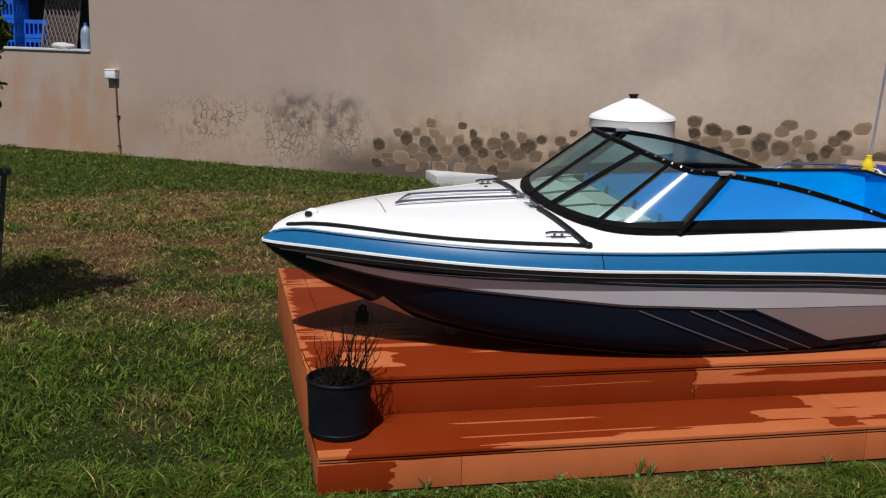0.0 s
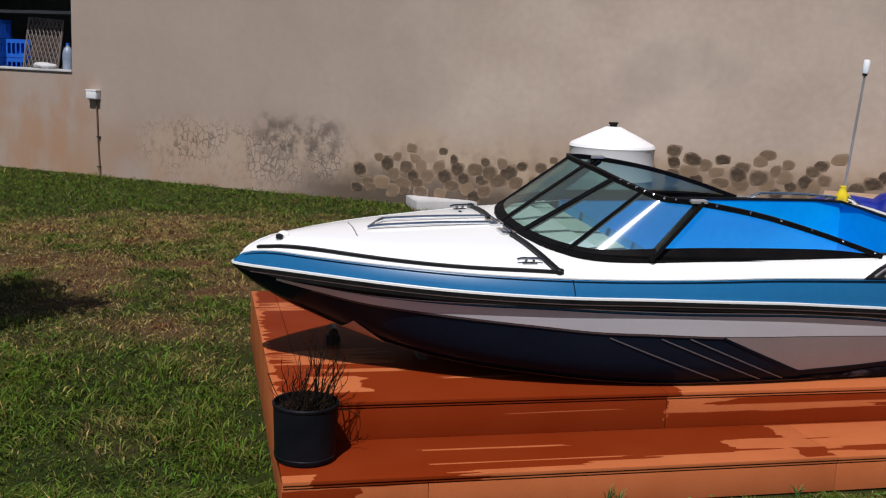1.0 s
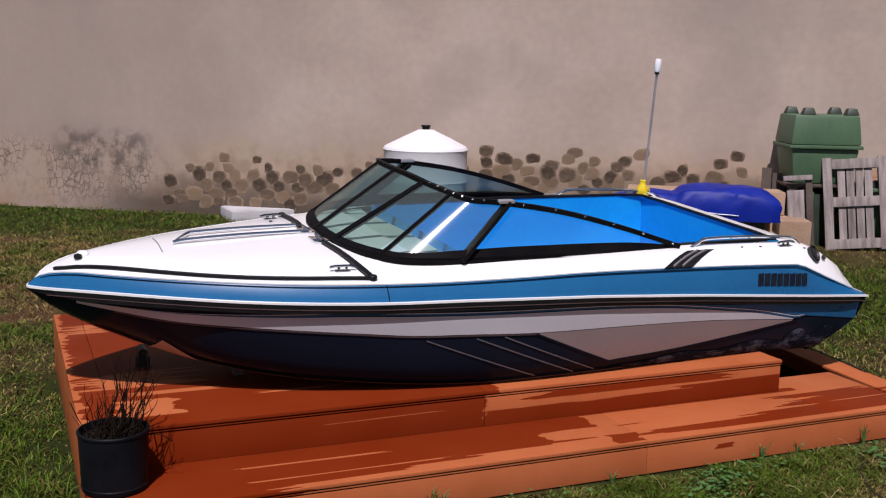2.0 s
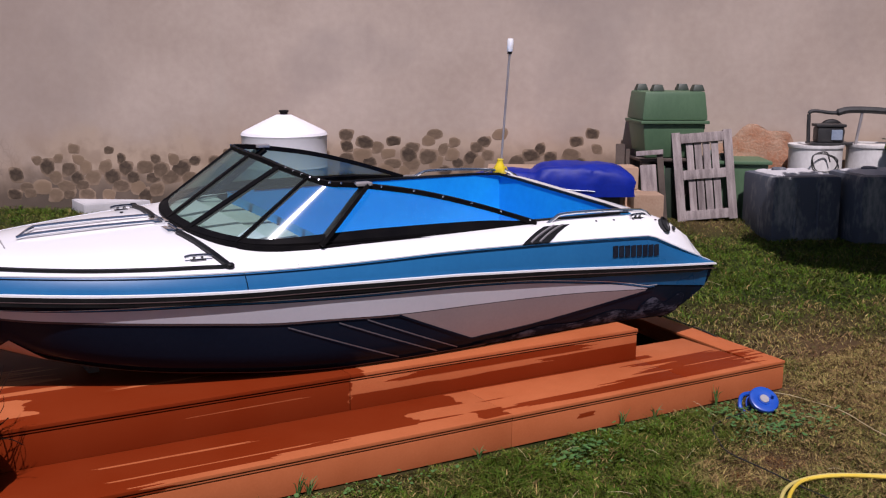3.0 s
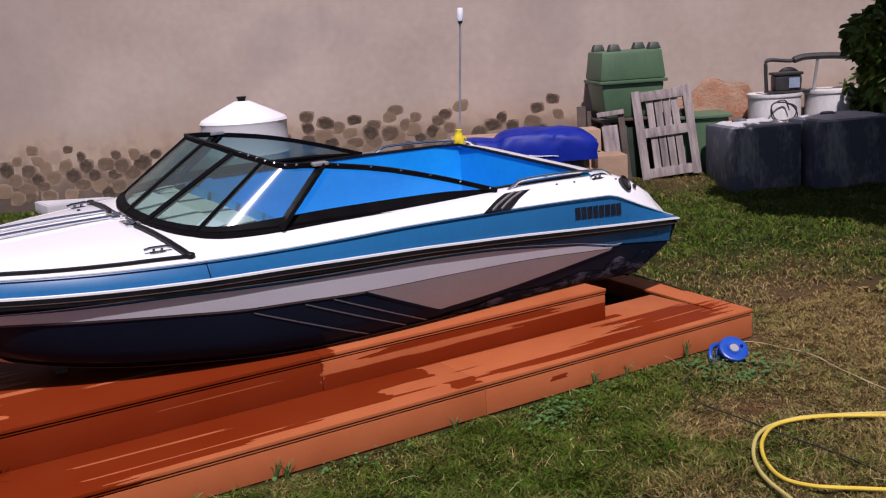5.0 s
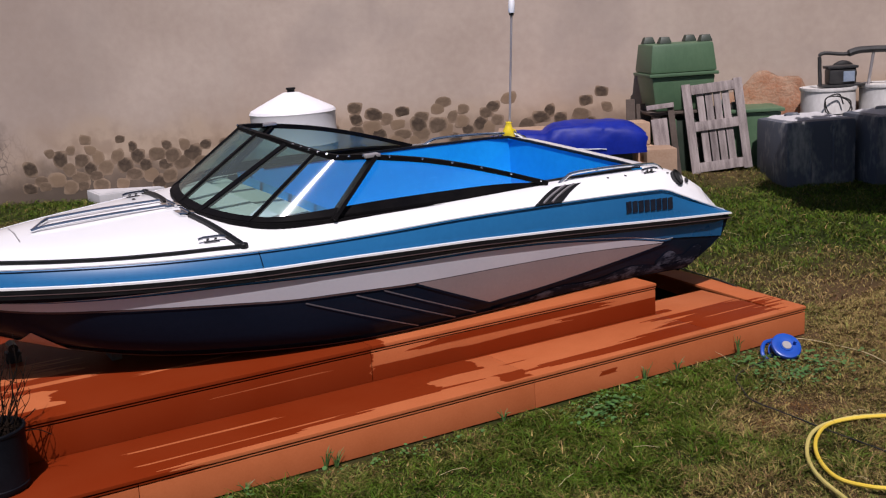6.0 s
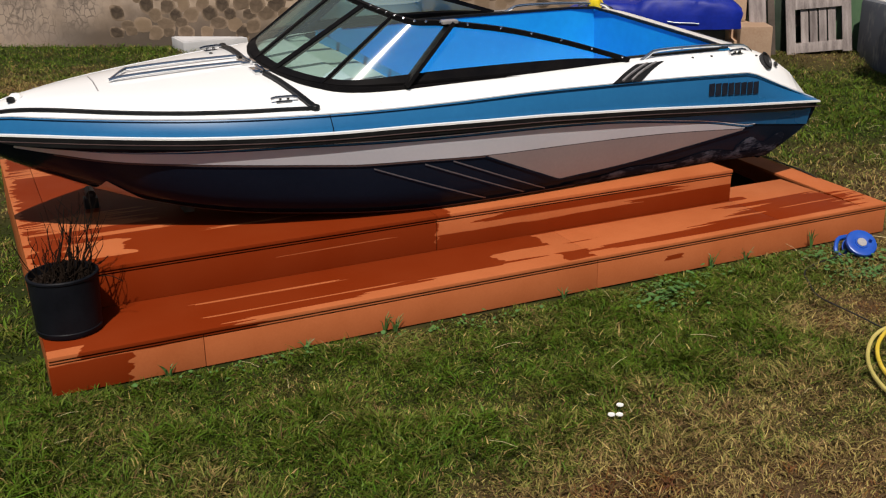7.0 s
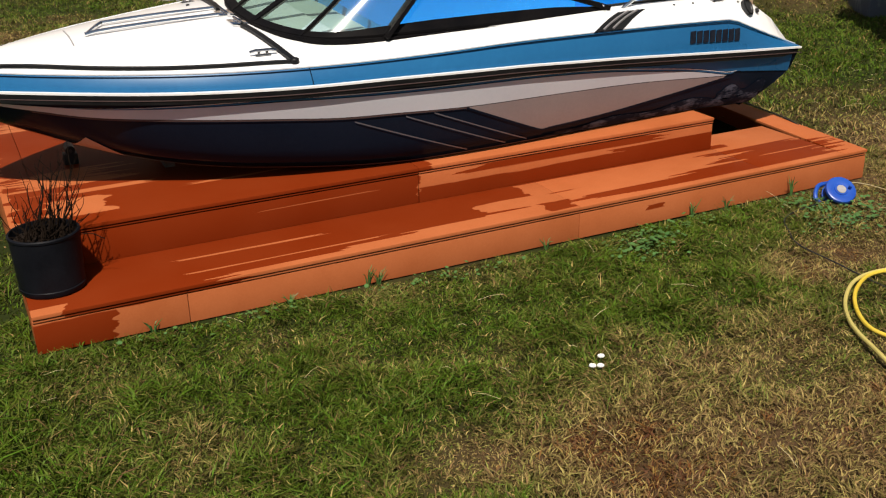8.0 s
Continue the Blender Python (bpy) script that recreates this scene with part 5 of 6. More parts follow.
def pane(name, s, i0, i1, mat, inset=0.0):
    rows = []
    for i in range(i0, i1 + 1):
        a, b = base_line[s][i], head_line[s][i]
        rows.append([a.lerp(b, 0.03 + 0.94 * j / 4) for j in range(5)])
    bm = bmesh.new()
    sheet(bm, rows)
    ob = part(name, bm, mat, screen, angle=60)
    ob.visible_shadow = False
    return ob


for s in (-1, 1):
    bar(base_line[s][8], head_line[s][8], 0.04)
    bar(base_line[s][26], head_line[s][22], 0.022)
    bar(base_line[s][40], head_line[s][41], 0.085)
    pane("front_pane", s, 8, 24, PANE)
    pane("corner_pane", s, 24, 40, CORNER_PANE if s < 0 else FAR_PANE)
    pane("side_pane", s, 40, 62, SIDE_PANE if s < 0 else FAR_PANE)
    rows = []
    for k, c in enumerate(base_line[s]):
        tall = curve(((1.6, 0.03), (1.9, 0.035), (2.2, 0.06), (2.6, 0.075), (3.3, 0.07), (3.7, 0.035), (3.81, 0.012)), c.x + 0.06)
        foot = deck_h(c.x, abs(c.y)) - 0.008
        toe = Vector((c.x, c.y, foot))
        rows.append([toe, c + Vector((0, 0, tall * 0.4)), c.lerp(head_line[s][k], min(0.9, tall / max(head_line[s][k].z - c.z, 0.02)))])
    bm = thick_sheet(rows, 0.02)
    part("lower_frame", bm, FRAME, screen, smooth=False)
    part("corner_clip", new_box((2.47, s * 0.68 - 0.03, 1.11), (2.57, s * 0.68 + 0.02, 1.128), 0.003), STEEL, screen, "grey corner clip")
    for k in range(11, 64, 4):
        c = head_line[s][k]
        face = Vector((-0.35 if k < 30 else 0, s * (0.5 if k < 30 else 0.9), 0.5)).normalized()
        part("rivet", new_lathe(((0, 0), (0.0085, 0), (0.0065, 0.005), (0, 0.006)), 8, m=Matrix.Translation(c + face * 0.017) @ face.to_track_quat("Z", "Y").to_matrix().to_4x4()), CHROME, screen)
bm = bmesh.new()
rows = [[base_line[s][i].lerp(head_line[s][i], 0.03 + 0.94 * j / 4) for j in range(5)] for s, i in [(-1, k) for k in range(8, 0, -1)] + [(1, k) for k in range(9)]]
sheet(bm, rows)
part("centre_pane", bm, PANE, screen, angle=60).visible_shadow = False

# ---- cockpit ----
rows = []
for x in [2.3 + 2.34 * k / 24 for k in range(25)]:
    w, top = COCK - 0.004, crown(x) + 0.003
    ring = [Vector((x, v, h)) for v, h in ((-w, top), (-w + 0.02, 0.6), (-w + 0.05, 0.34), (-w + 0.12, 0.26), (0, 0.25), (w - 0.12, 0.26), (w - 0.05, 0.34), (w - 0.02, 0.6), (w, top))]
    rows.append(ring)
bm = bmesh.new()
V = sheet(bm, rows)
bm.faces.new(V[0])
bm.faces.new(V[-1])
part("cockpit_liner", bm, LINER, boat, "bright blue sheet lining the cockpit", angle=40)
ring = [(2.5, COCK), (3.4, COCK), (4.4, COCK), (4.62, COCK - 0.02), (4.64, 0.5), (4.64, 0), (4.64, -0.5), (4.62, -COCK + 0.02), (4.4, -COCK), (3.4, -COCK), (2.5, -COCK)]
part("coaming_trim", new_tube([(x, v, crown(x) + 0.006) for x, v in ring], 0, flat=(0.02, 0.018)), BLACK, boat, "black coaming trim", smooth=False)
dash_rows = [[Vector((x, v, h + 0.02 * (1 - (v / 0.72) ** 2))) for v in [-0.72 + 1.44 * k / 12 for k in range(13)]] for x, h in ((1.72, 0.785), (2.0, 0.775), (2.25, 0.755), (2.3, 0.73), (2.3, 0.5))]
part("dashboard", thick_sheet([[Vector((max(p.x, 1.70 + 0.52 * (abs(p.y) / 0.72) ** 3), p.y, p.z)) for p in r] for r in dash_rows], 0.02), DASH, boat, "pale vinyl dashboard")

# ---- rails, vents and fittings ----
for s in (-1, 1):
    part("side_rail", new_tube(smooth_line(((3.83, s * 0.8, 0.785), (3.9, s * 0.795, 0.822), (3.98, s * 0.79, 0.842), (4.3, s * 0.785, 0.836), (4.63, s * 0.775, 0.815), (4.74, s * 0.77, 0.798), (4.81, s * 0.765, 0.755)), 8), 0.011, 10), CHROME, boat, "chrome side rail")
    P = lambda x, k, out: Vector((x, s * (edge(x) - 0.11 * k + out * 0.7), deck_h(x, edge(x) - 0.11 * k) + out))
    rows = [[P(3.49 + 0.22 * u + 0.27 * k, -0.06 + 1.12 * k, 0.004) for u in (0, 0.25, 0.5, 0.75, 1)] for k in (0, 0.2, 0.4, 0.6, 0.8, 1)]
    vent = part("side_vent", thick_sheet(rows, 0.008), BLACK, boat, "black louvred air vent")
    for u in (0.34, 0.66):
        part("vent_louvre", new_tube([P(3.49 + 0.22 * u + 0.27 * k, 0.02 + 0.96 * k, 0.009) for k in (0, 0.25, 0.5, 0.75, 1)], 0, flat=(0.01, 0.01)), STEEL, vent)
    for k, x in enumerate((4.23, 4.39, 4.57, 4.79)):
        part("snap_stud", new_lathe(((0, 0), (0.009, 0), (0.007, 0.006), (0, 0.007)), 8, (x, s * 0.84, deck_h(x, 0.84))), DARK, boat)
    x, v = 4.855, 0.87
    nrm = Vector((0.35, s * 0.75, 0.56)).normalized()
    turn = nrm.to_track_quat("Z", "Y").to_matrix().to_4x4()
    port = part("round_vent", new_lathe(((0.052, -0.02), (0.055, 0.004), (0.046, 0.012), (0.04, 0.002), (0, 0.0)), 24, m=Matrix.Translation((x, s * v, deck_h(x, v) + 0.006)) @ turn), DARK, boat, "round black vent")
    part("vent_ring", new_lathe(((0.055, 0.004), (0.06, 0.008), (0.05, 0.014), (0.046, 0.012)), 24, m=Matrix.Translation((x, s * v, deck_h(x, v) + 0.006)) @ turn), BLACK, port)
    part("drain_fitting", new_lathe(((0, 0), (0.018, 0), (0.015, 0.012), (0, 0.014)), 12, m=Matrix.Translation((4.95, s * 0.865, deck_h(4.95, 0.865) + 0.002)) @ turn), DARK, boat)
# dark raised lettering on the blue band, drawn as plain bars
rng = random.Random(8)
for k in range(8):
    xa = 4.25 + k * 0.057
    h0, h1 = line(4.3, 0.568, 4.78, 0.528)(xa), line(4.3, 0.64, 4.78, 0.602)(xa)
    bm = bmesh.new()
    rows = []
    for x in (xa, xa + 0.047):
        lo, hi = curve(SHEER, x), curve(RIM, x)
        rows.append([Vector((x + 0.012 * j, -(half_beam(x) - 0.05 * ((h0 + (h1 - h0) * j - lo) / (hi - lo)) ** 1.3 + 0.004), h0 + (h1 - h0) * j)) for j in (0, 0.5, 1)])
    sheet(bm, rows)
    bmesh.ops.recalc_face_normals(bm, faces=bm.faces)
    bmesh.ops.solidify(bm, geom=bm.faces, thickness=-0.004)
    part("lettering_bar", bm, LOGO, boat)
# brown triangular patch low on the bow
decal("brown_triangle", 0.585, 0.83, lambda x: chine_h(x) + 0.002, lambda x: chine_h(x) + 0.004 + 0.095 * max(0, min((x - 0.585) / 0.05, (0.83 - x) / 0.195)), BROWN_PATCH, 0.006, 24, boat, "brown triangular patch", (-1,))

# aerial and float clip on the starboard quarter
aerial = part("aerial", new_tube(((4.69, 0.8, 0.76), (4.7, 0.8, 1.76)), 0.009, 8), STEEL, boat, "grey aerial pole with a white tip")
part("aerial_tip", new_lathe(((0, 1.755), (0.022, 1.755), (0.026, 1.77), (0.026, 1.84), (0.02, 1.855), (0, 1.857)), 14, (4.7, 0.8, 0)), GEL, aerial, "white aerial tip")
part("aerial_collar", new_lathe(((0, 1.735), (0.018, 1.735), (0.018, 1.756), (0, 1.757)), 12, (4.7, 0.8, 0)), BLACK, aerial)
part("aerial_foot", new_lathe(((0, 0.75), (0.035, 0.75), (0.03, 0.79), (0.014, 0.805), (0, 0.805)), 14, (4.69, 0.8, 0)), BLACK, aerial)
t = thing("yellow_float", "yellow plastic float clipped beside the aerial foot", "float", boat_m @ pose(4.66, 0.775, 0.765))
part("float_body", new_lathe(((0, 0), (0.03, 0.004), (0.045, 0.03), (0.044, 0.07), (0.028, 0.1), (0.022, 0.125), (0.026, 0.135), (0, 0.14)), 16), BUOY, t)
part("float_loop", new_tube([(0.045 + 0.03 * math.cos(a), 0, 0.04 + 0.03 * math.sin(a)) for a in [k * math.pi / 8 for k in range(16)]], 0.007, 6, True, up=(0, 1, 0)), BUOY, t)

# ---- props under the bow ----
t = thing("winch_post", "small black bow prop with a rubber roller on the deck", "prop", Matrix.Translation((0.43, 1.62, 0.374)))
part("post", new_box((-0.04, -0.04, 0), (0.04, 0.04, 0.075), 0.008), BLACK, t)
part("roller", new_tube(((0, -0.06, 0.1), (0, 0.06, 0.1)), 0.028, 12), BLACK, t)
for y in (-0.07, 0.062):
    part("roller_cap", new_tube(((0, y, 0.1), (0, y + 0.008, 0.1)), 0.009, 12), DARK, t)
t = thing("keel_block", "short dark wooden block under the hull", "block", Matrix.Translation((0.93, 1.32, 0.37)))
part("block_body", new_box((-0.03, -0.08, 0), (0.03, 0.08, 0.1), 0.006), OLD_WOOD, t)

# ---- pot with dead twigs ----
t = thing("plant_pot", "black plastic plant pot with dead bare twigs on the step", "plant pot", Matrix.Translation((0.135, 0.3, 0.1745)))
part("pot_body", new_lathe(((0, 0), (0.138, 0), (0.148, 0.004), (0.153, 0.016), (0.155, 0.03), (0.152, 0.034), (0.161, 0.275), (0.165, 0.279), (0.166, 0.289), (0.161, 0.294), (0.154, 0.293), (0.15, 0.267), (0.148, 0.23)), 48), POT, t)
bm = bmesh.new()
bmesh.ops.create_circle(bm, cap_ends=True, segments=32, radius=0.15, matrix=Matrix.Translation((0, 0, 0.255)))
bmesh.ops.subdivide_edges(bm, edges=bm.edges[:], cuts=2)
for v in bm.verts:
    v.co.z += 0.02 * noise.noise(v.co * 25)
part("compost", bm, COMPOST, t, "dry dark compost", angle=70)
rng = random.Random(11)


def twig(base, tip, r, forks):
    """A crooked dead stem with side shoots."""
    line_ = [base.lerp(tip, k / 4) + Vector((rng.gauss(0, 0.011), rng.gauss(0, 0.011), 0)) * (k > 0) for k in range(5)]
    pts = smooth_line(line_, 3)
    bm = new_tube(pts, [r * (1 - 0.75 * i / (len(pts) - 1)) for i in range(len(pts))], 5)
    for _ in range(forks):
        q = pts[rng.randrange(3, len(pts) - 1)]
        d = Vector((rng.uniform(-0.09, 0.11), rng.uniform(-0.08, 0.08), rng.uniform(0.04, 0.13)))
        tube(bm, smooth_line((q, q + d * 0.5 + Vector((rng.gauss(0, 0.008), 0, 0)), q + d), 3), [r * 0.5, r * 0.48, r * 0.44, r * 0.4, r * 0.36, r * 0.3, r * 0.2], 4)
    part("twig", bm, TWIG, t)


for k in range(52):
    a, q = rng.uniform(0, 6.28), 0.13 * rng.random() ** 0.6
    base = Vector((q * math.cos(a) * 0.9 + 0.01, q * math.sin(a) * 0.9, 0.245))
    tall = rng.uniform(0.16, 0.39) if base.x > -0.02 else rng.uniform(0.1, 0.28)
    tip = base + Vector((rng.gauss(0.05, 0.055) + base.x * 0.35, base.y * 0.5 + rng.gauss(0, 0.06), tall))
    twig(base, tip, rng.uniform(0.0026, 0.0048), rng.randrange(0, 3) if tall > 0.2 else 0)
for k in range(40):
    a, q = rng.uniform(0, 6.28), 0.13 * rng.random() ** 0.5
    base = Vector((q * math.cos(a), q * math.sin(a), 0.255))
    twig(base, base + Vector((rng.gauss(0, 0.05), rng.gauss(0, 0.05), rng.uniform(0.02, 0.08))), 0.003, 0)
for k, (dx, dy, dz) in enumerate(((0.2, 0.02, 0.16), (0.24, -0.04, 0.02), (0.19, 0.08, 0.1), (-0.17, 0.0, 0.3))):
    part("twig", new_tube(smooth_line(((dx * 0.5, dy, 0.255), (dx * 0.85, dy, 0.245 + dz * 0.3), (dx * 1.1, dy * 1.4, 0.2 + dz * 0.8)), 5), 0.0022, 4), TWIG, t)

# ---- cable reel, cables and hose on the grass ----
reel = thing("cable_reel", "blue plastic cable reel lying tipped on the grass", "cable reel", Matrix.Translation((4.6, -0.33, float(rise(4.6, -0.33)) + 0.02)) @ pose(0, 0, 0, 38, 8, -30) @ Matrix.Scale(0.82, 4))
part("reel_disc", new_lathe(((0, 0.03), (0.1, 0.03), (0.112, 0.035), (0.115, 0.05), (0.11, 0.062), (0.1, 0.066), (0.05, 0.06), (0.047, 0.066), (0, 0.066)), 36, (0, 0.1, 0)), REEL, reel)
part("reel_back", new_lathe(((0, -0.05), (0.1, -0.05), (0.112, -0.042), (0.112, -0.03), (0.07, -0.02), (0.07, 0.03)), 36, (0, 0.1, 0)), REEL, reel)
part("reel_label", new_lathe(((0, 0.068), (0.036, 0.068), (0.034, 0.071), (0, 0.071)), 24, (0, 0.1, 0)), STEEL, reel, "worn white round label")
part("reel_stand", new_tube(smooth_line(((-0.1, 0.03, -0.06), (-0.16, 0.06, -0.03), (-0.14, 0.16, -0.02), (-0.06, 0.2, -0.02)), 6), 0.016, 8), REEL, reel)
part("reel_handle", new_tube(((0.06, 0.12, 0.066), (0.06, 0.12, 0.1)), 0.012, 8), REEL, reel)
part("wound_cable", new_lathe(((0.085, -0.028), (0.098, -0.015), (0.1, 0.0), (0.098, 0.015), (0.085, 0.03)), 32, (0, 0.1, 0)), CABLE, reel)


def lying(pts, r, n=8):
    out = smooth_line([(x, y, 0) for x, y in pts], n)
    return [Vector((p.x, p.y, float(rise(p.x, p.y)) + r + 0.03 + 0.012 * noise.noise(p * 3))) for p in out]


t = thing("extension_cable", "thin black extension cable trailing over the grass", "cable")
part("cable_run", new_tube(lying(((4.55, -0.27), (4.32, -0.3), (4.12, -0.38), (4.01, -0.53), (3.9, -0.73), (3.88, -1.07), (3.86, -1.5), (3.82, -1.9), (3.7, -2.3)), 0.004), 0.004, 6), CABLE, t)
t = thing("deck_edge_line", "thin black line along the end of the deck", "cable")
part("cable_run", new_tube(smooth_line(((5.3, 1.45, 0.152), (5.25, 1.1, 0.154), (5.205, 0.75, 0.154), (5.17, 0.45, 0.1), (5.2, 0.3, 0.0)), 8), 0.006, 6), CABLE, t)
t = thing("pale_cord", "thin pale cord lying in the grass by the reel", "cord")
part("cord_run", new_tube(lying(((4.74, -0.16), (4.95, -0.1), (5.03, -0.28), (5.03, -0.6), (4.9, -0.95), (4.82, -1.2), (4.79, -1.4)), 0.003), 0.003, 5), STRAW, t)
t = thing("garden_hose", "yellow garden hose lying in loose loops on the lawn", "hose")
part("hose_loop", new_tube(lying(((5.3, -2.35), (4.9, -1.95), (4.53, -1.57), (4.21, -1.29), (3.97, -1.2), (3.74, -1.29), (3.57, -1.44), (3.45, -1.63), (3.46, -1.78), (3.56, -1.92), (3.9, -2.25), (4.4, -2.6)), 0.01, 10), 0.01, 8), HOSE, t)
part("hose_loop", new_tube(lying(((5.4, -2.25), (5.0, -1.92), (4.6, -1.57), (4.26, -1.31), (4.06, -1.2), (3.84, -1.21), (3.61, -1.34), (3.41, -1.56), (3.28, -1.84), (3.21, -2.05), (3.14, -2.35), (3.25, -2.75)), 0.01, 10), 0.01, 8), HOSE_OLD, t, "sun-faded stretch of hose")

t = thing("white_flowers", "three small white daisies in the lawn", "flower", Matrix.Translation((2.14, -1.36, 0.0)))
for dx, dy in ((0.045, 0.035), (-0.035, -0.02), (-0.005, -0.035)):
    bm = bmesh.new()
    for k in range(8):
        a = k * math.pi / 4
        box(bm, (0.004, -0.005, 0.03), (0.022, 0.005, 0.034), m=Matrix.Translation((dx, dy, 0)) @ pose(0, 0, 0, 0, -12, math.degrees(a)))
    part("petals", bm, PETAL, t)
    part("stalk", new_tube(((dx, dy, -0.02), (dx, dy, 0.032)), 0.002, 4), WEED, t)

# ---- post and trees ----
t = thing("fence_post", "leaning dark metal post with a wire to the tree", "post", Matrix.Translation((-2.06, 3.31, 0)))
part("post_shaft", new_tube(((0, 0, -0.05), (0.05, 0, 0.5), (0.12, 0.02, 1.12)), 0.02, 8), DARK, t)
part("post_head", new_box((0.085, -0.02, 1.08), (0.165, 0.06, 1.13), 0.008), DARK, t)
part("wire", new_tube(smooth_line(((0.12, 0.02, 1.1), (-0.15, 0.0, 1.07), (-0.42, -0.05, 1.12)), 6), 0.006, 5), DARK, t)


def tree(at, trunk_r, trunk, crown_c, crown_r, leaves, leaf, seed, label, hanging=()):
    """A tapered, bent trunk with limbs, and a crown of separate leaves hung in clumps."""
    rng = random.Random(seed)
    t = thing("tree", label, "tree", Matrix.Translation(at))
    c, R = Vector(crown_c), Vector(crown_r)
    top = c + Vector((0, 0, R.z * 0.4))
    line_ = smooth_line([Vector((0, 0, -0.1))] + [Vector(p) for p in trunk] + [top], 5)
    bm = bmesh.new()
    tube(bm, line_, [trunk_r * (1.25 - 0.95 * i / (len(line_) - 1)) for i in range(len(line_))], 9)
    part("trunk", bm, BARK, t)
    clumps = []
    fork = Vector(trunk[-1])
    for k in range(16 if R.x < 1.5 else 44):
        a, b = rng.uniform(0, 6.283), rng.uniform(-0.75, 0.95)
        q = c + Vector((math.cos(a) * math.sqrt(1 - b * b) * R.x, math.sin(a) * math.sqrt(1 - b * b) * R.y, b * R.z)) * rng.uniform(0.6, 1.0)
        start = fork.lerp(top, rng.uniform(0, 0.8))
        mid_ = start.lerp(q, 0.5) + Vector((0, 0, 0.15 * R.z))
        limb = smooth_line((start, mid_, q), 5)
        bm = bmesh.new()
        tube(bm, limb, [trunk_r * (0.45 - 0.38 * i / (len(limb) - 1)) for i in range(len(limb))], 6)
        part("limb", bm, BARK, t)
        clumps += [(q, 0.42), (mid_, 0.4), (limb[-3], 0.38)]
    for q, spread, n in hanging:
        start = fork.lerp(top, 0.6)
        limb = smooth_line((start, start.lerp(Vector(q), 0.6) + Vector((0, 0, 0.3)), Vector(q)), 6)
        part("limb", new_tube(limb, [trunk_r * (0.4 - 0.34 * i / (len(limb) - 1)) for i in range(len(limb))], 6), BARK, t)
        clumps += [(Vector(q), spread)] * n
    vs, fs, dr = [], [], []
    for k in range(leaves):
        q, s = clumps[rng.randrange(len(clumps))]
        s *= (R.x + R.z) / 2
        d = Vector((rng.gauss(0, 1), rng.gauss(0, 1), rng.gauss(0, 0.8)))
        if d.length > 1.7:
            d *= 1.7 / d.length
        p = q + d * s * 0.5
        size = leaf * rng.uniform(0.6, 1.25)
        fall = Vector((rng.gauss(0, 0.6), rng.gauss(0, 0.6), rng.uniform(-1.2, 0.1))).normalized()
        side = fall.cross(Vector((rng.gauss(0, 1), rng.gauss(0, 1), rng.gauss(0, 1)))).normalized()
        nrm = fall.cross(side)
        i = len(vs)
        vs += [p, p + fall * size * 0.35 + side * size * 0.24, p + fall * size * 0.75 + side * size * 0.2 + nrm * size * 0.05, p + fall * size, p + fall * size * 0.75 - side * size * 0.2 + nrm * size * 0.05, p + fall * size * 0.35 - side * size * 0.24]
        fs += [(i, i + 1, i + 2, i + 3), (i, i + 3, i + 4, i + 5)]
        dr += [rng.uniform(0, 1)] * 6
    tagged(raw_mesh("crown", [tuple(v) for v in vs], fs, LEAF, dr, t), kind="stuff")


tree((-2.48, 3.22, 0), 0.06, ((0.02, 0, 0.6), (-0.03, 0.02, 1.15)), (-0.28, 0.05, 1.98), (0.78, 0.8, 1.0), 16000, 0.062, 5, "small fruit tree with dark hanging leaves on the lawn",
     (((0.52, 0.0, 2.12), 0.16, 3), ((0.42, 0.05, 1.95), 0.14, 2), ((-0.2, 0.0, 1.05), 0.22, 4), ((-0.5, 0.1, 0.95), 0.25, 4)))
tree((9.7, -0.7, 0), 0.15, ((0.0, 0.05, 1.2), (0.0, 0.1, 2.6)), (0.25, -0.25, 4.35), (2.7, 2.0, 1.0), 66000, 0.15, 6, "tall dark leafy tree that shades the storage tanks",
     (((-1.16, 2.14, 1.85), 0.15, 7), ((-1.06, 2.04, 1.5), 0.14, 7), ((-0.91, 1.94, 2.25), 0.17, 7), ((-0.91, 1.84, 1.25), 0.16, 5), ((-0.81, 1.74, 0.95), 0.12, 3), ((-0.96, 1.6, 2.9), 0.16, 3)) + tuple((q, 0.25, 4) for q in ((-1.2, 1.75, 4.2), (-0.6, 1.95, 4.2), (0.0, 2.1, 4.25), (0.6, 2.1, 4.25), (1.2, 2.0, 4.2), (-1.7, 1.0, 4.2), (-0.9, 1.3, 4.1), (-1.45, 2.2, 4.15), (-1.0, 2.25, 4.15), (-1.7, 1.7, 4.15), (-2.0, 1.2, 4.2), (-0.3, 1.5, 4.2), (0.4, 1.5, 4.2))))
tree((11.75, 3.55, 0), 0.05, ((0.0, 0.02, 0.25), (0.03, 0.0, 0.5)), (0.15, -0.1, 0.7), (0.85, 0.95, 0.75), 9000, 0.12, 15, "dense dark shrub beside the storage tanks")
# out of view; added only to block sky light around the tanks
tree((12.6, 0.2, 0), 0.14, ((0.0, 0.05, 0.6), (0.05, 0.1, 0.9)), (0.0, 0.2, 1.9), (1.9, 1.9, 1.8), 44000, 0.19, 12, "unseen broad tree, added to keep sky light off the tanks")

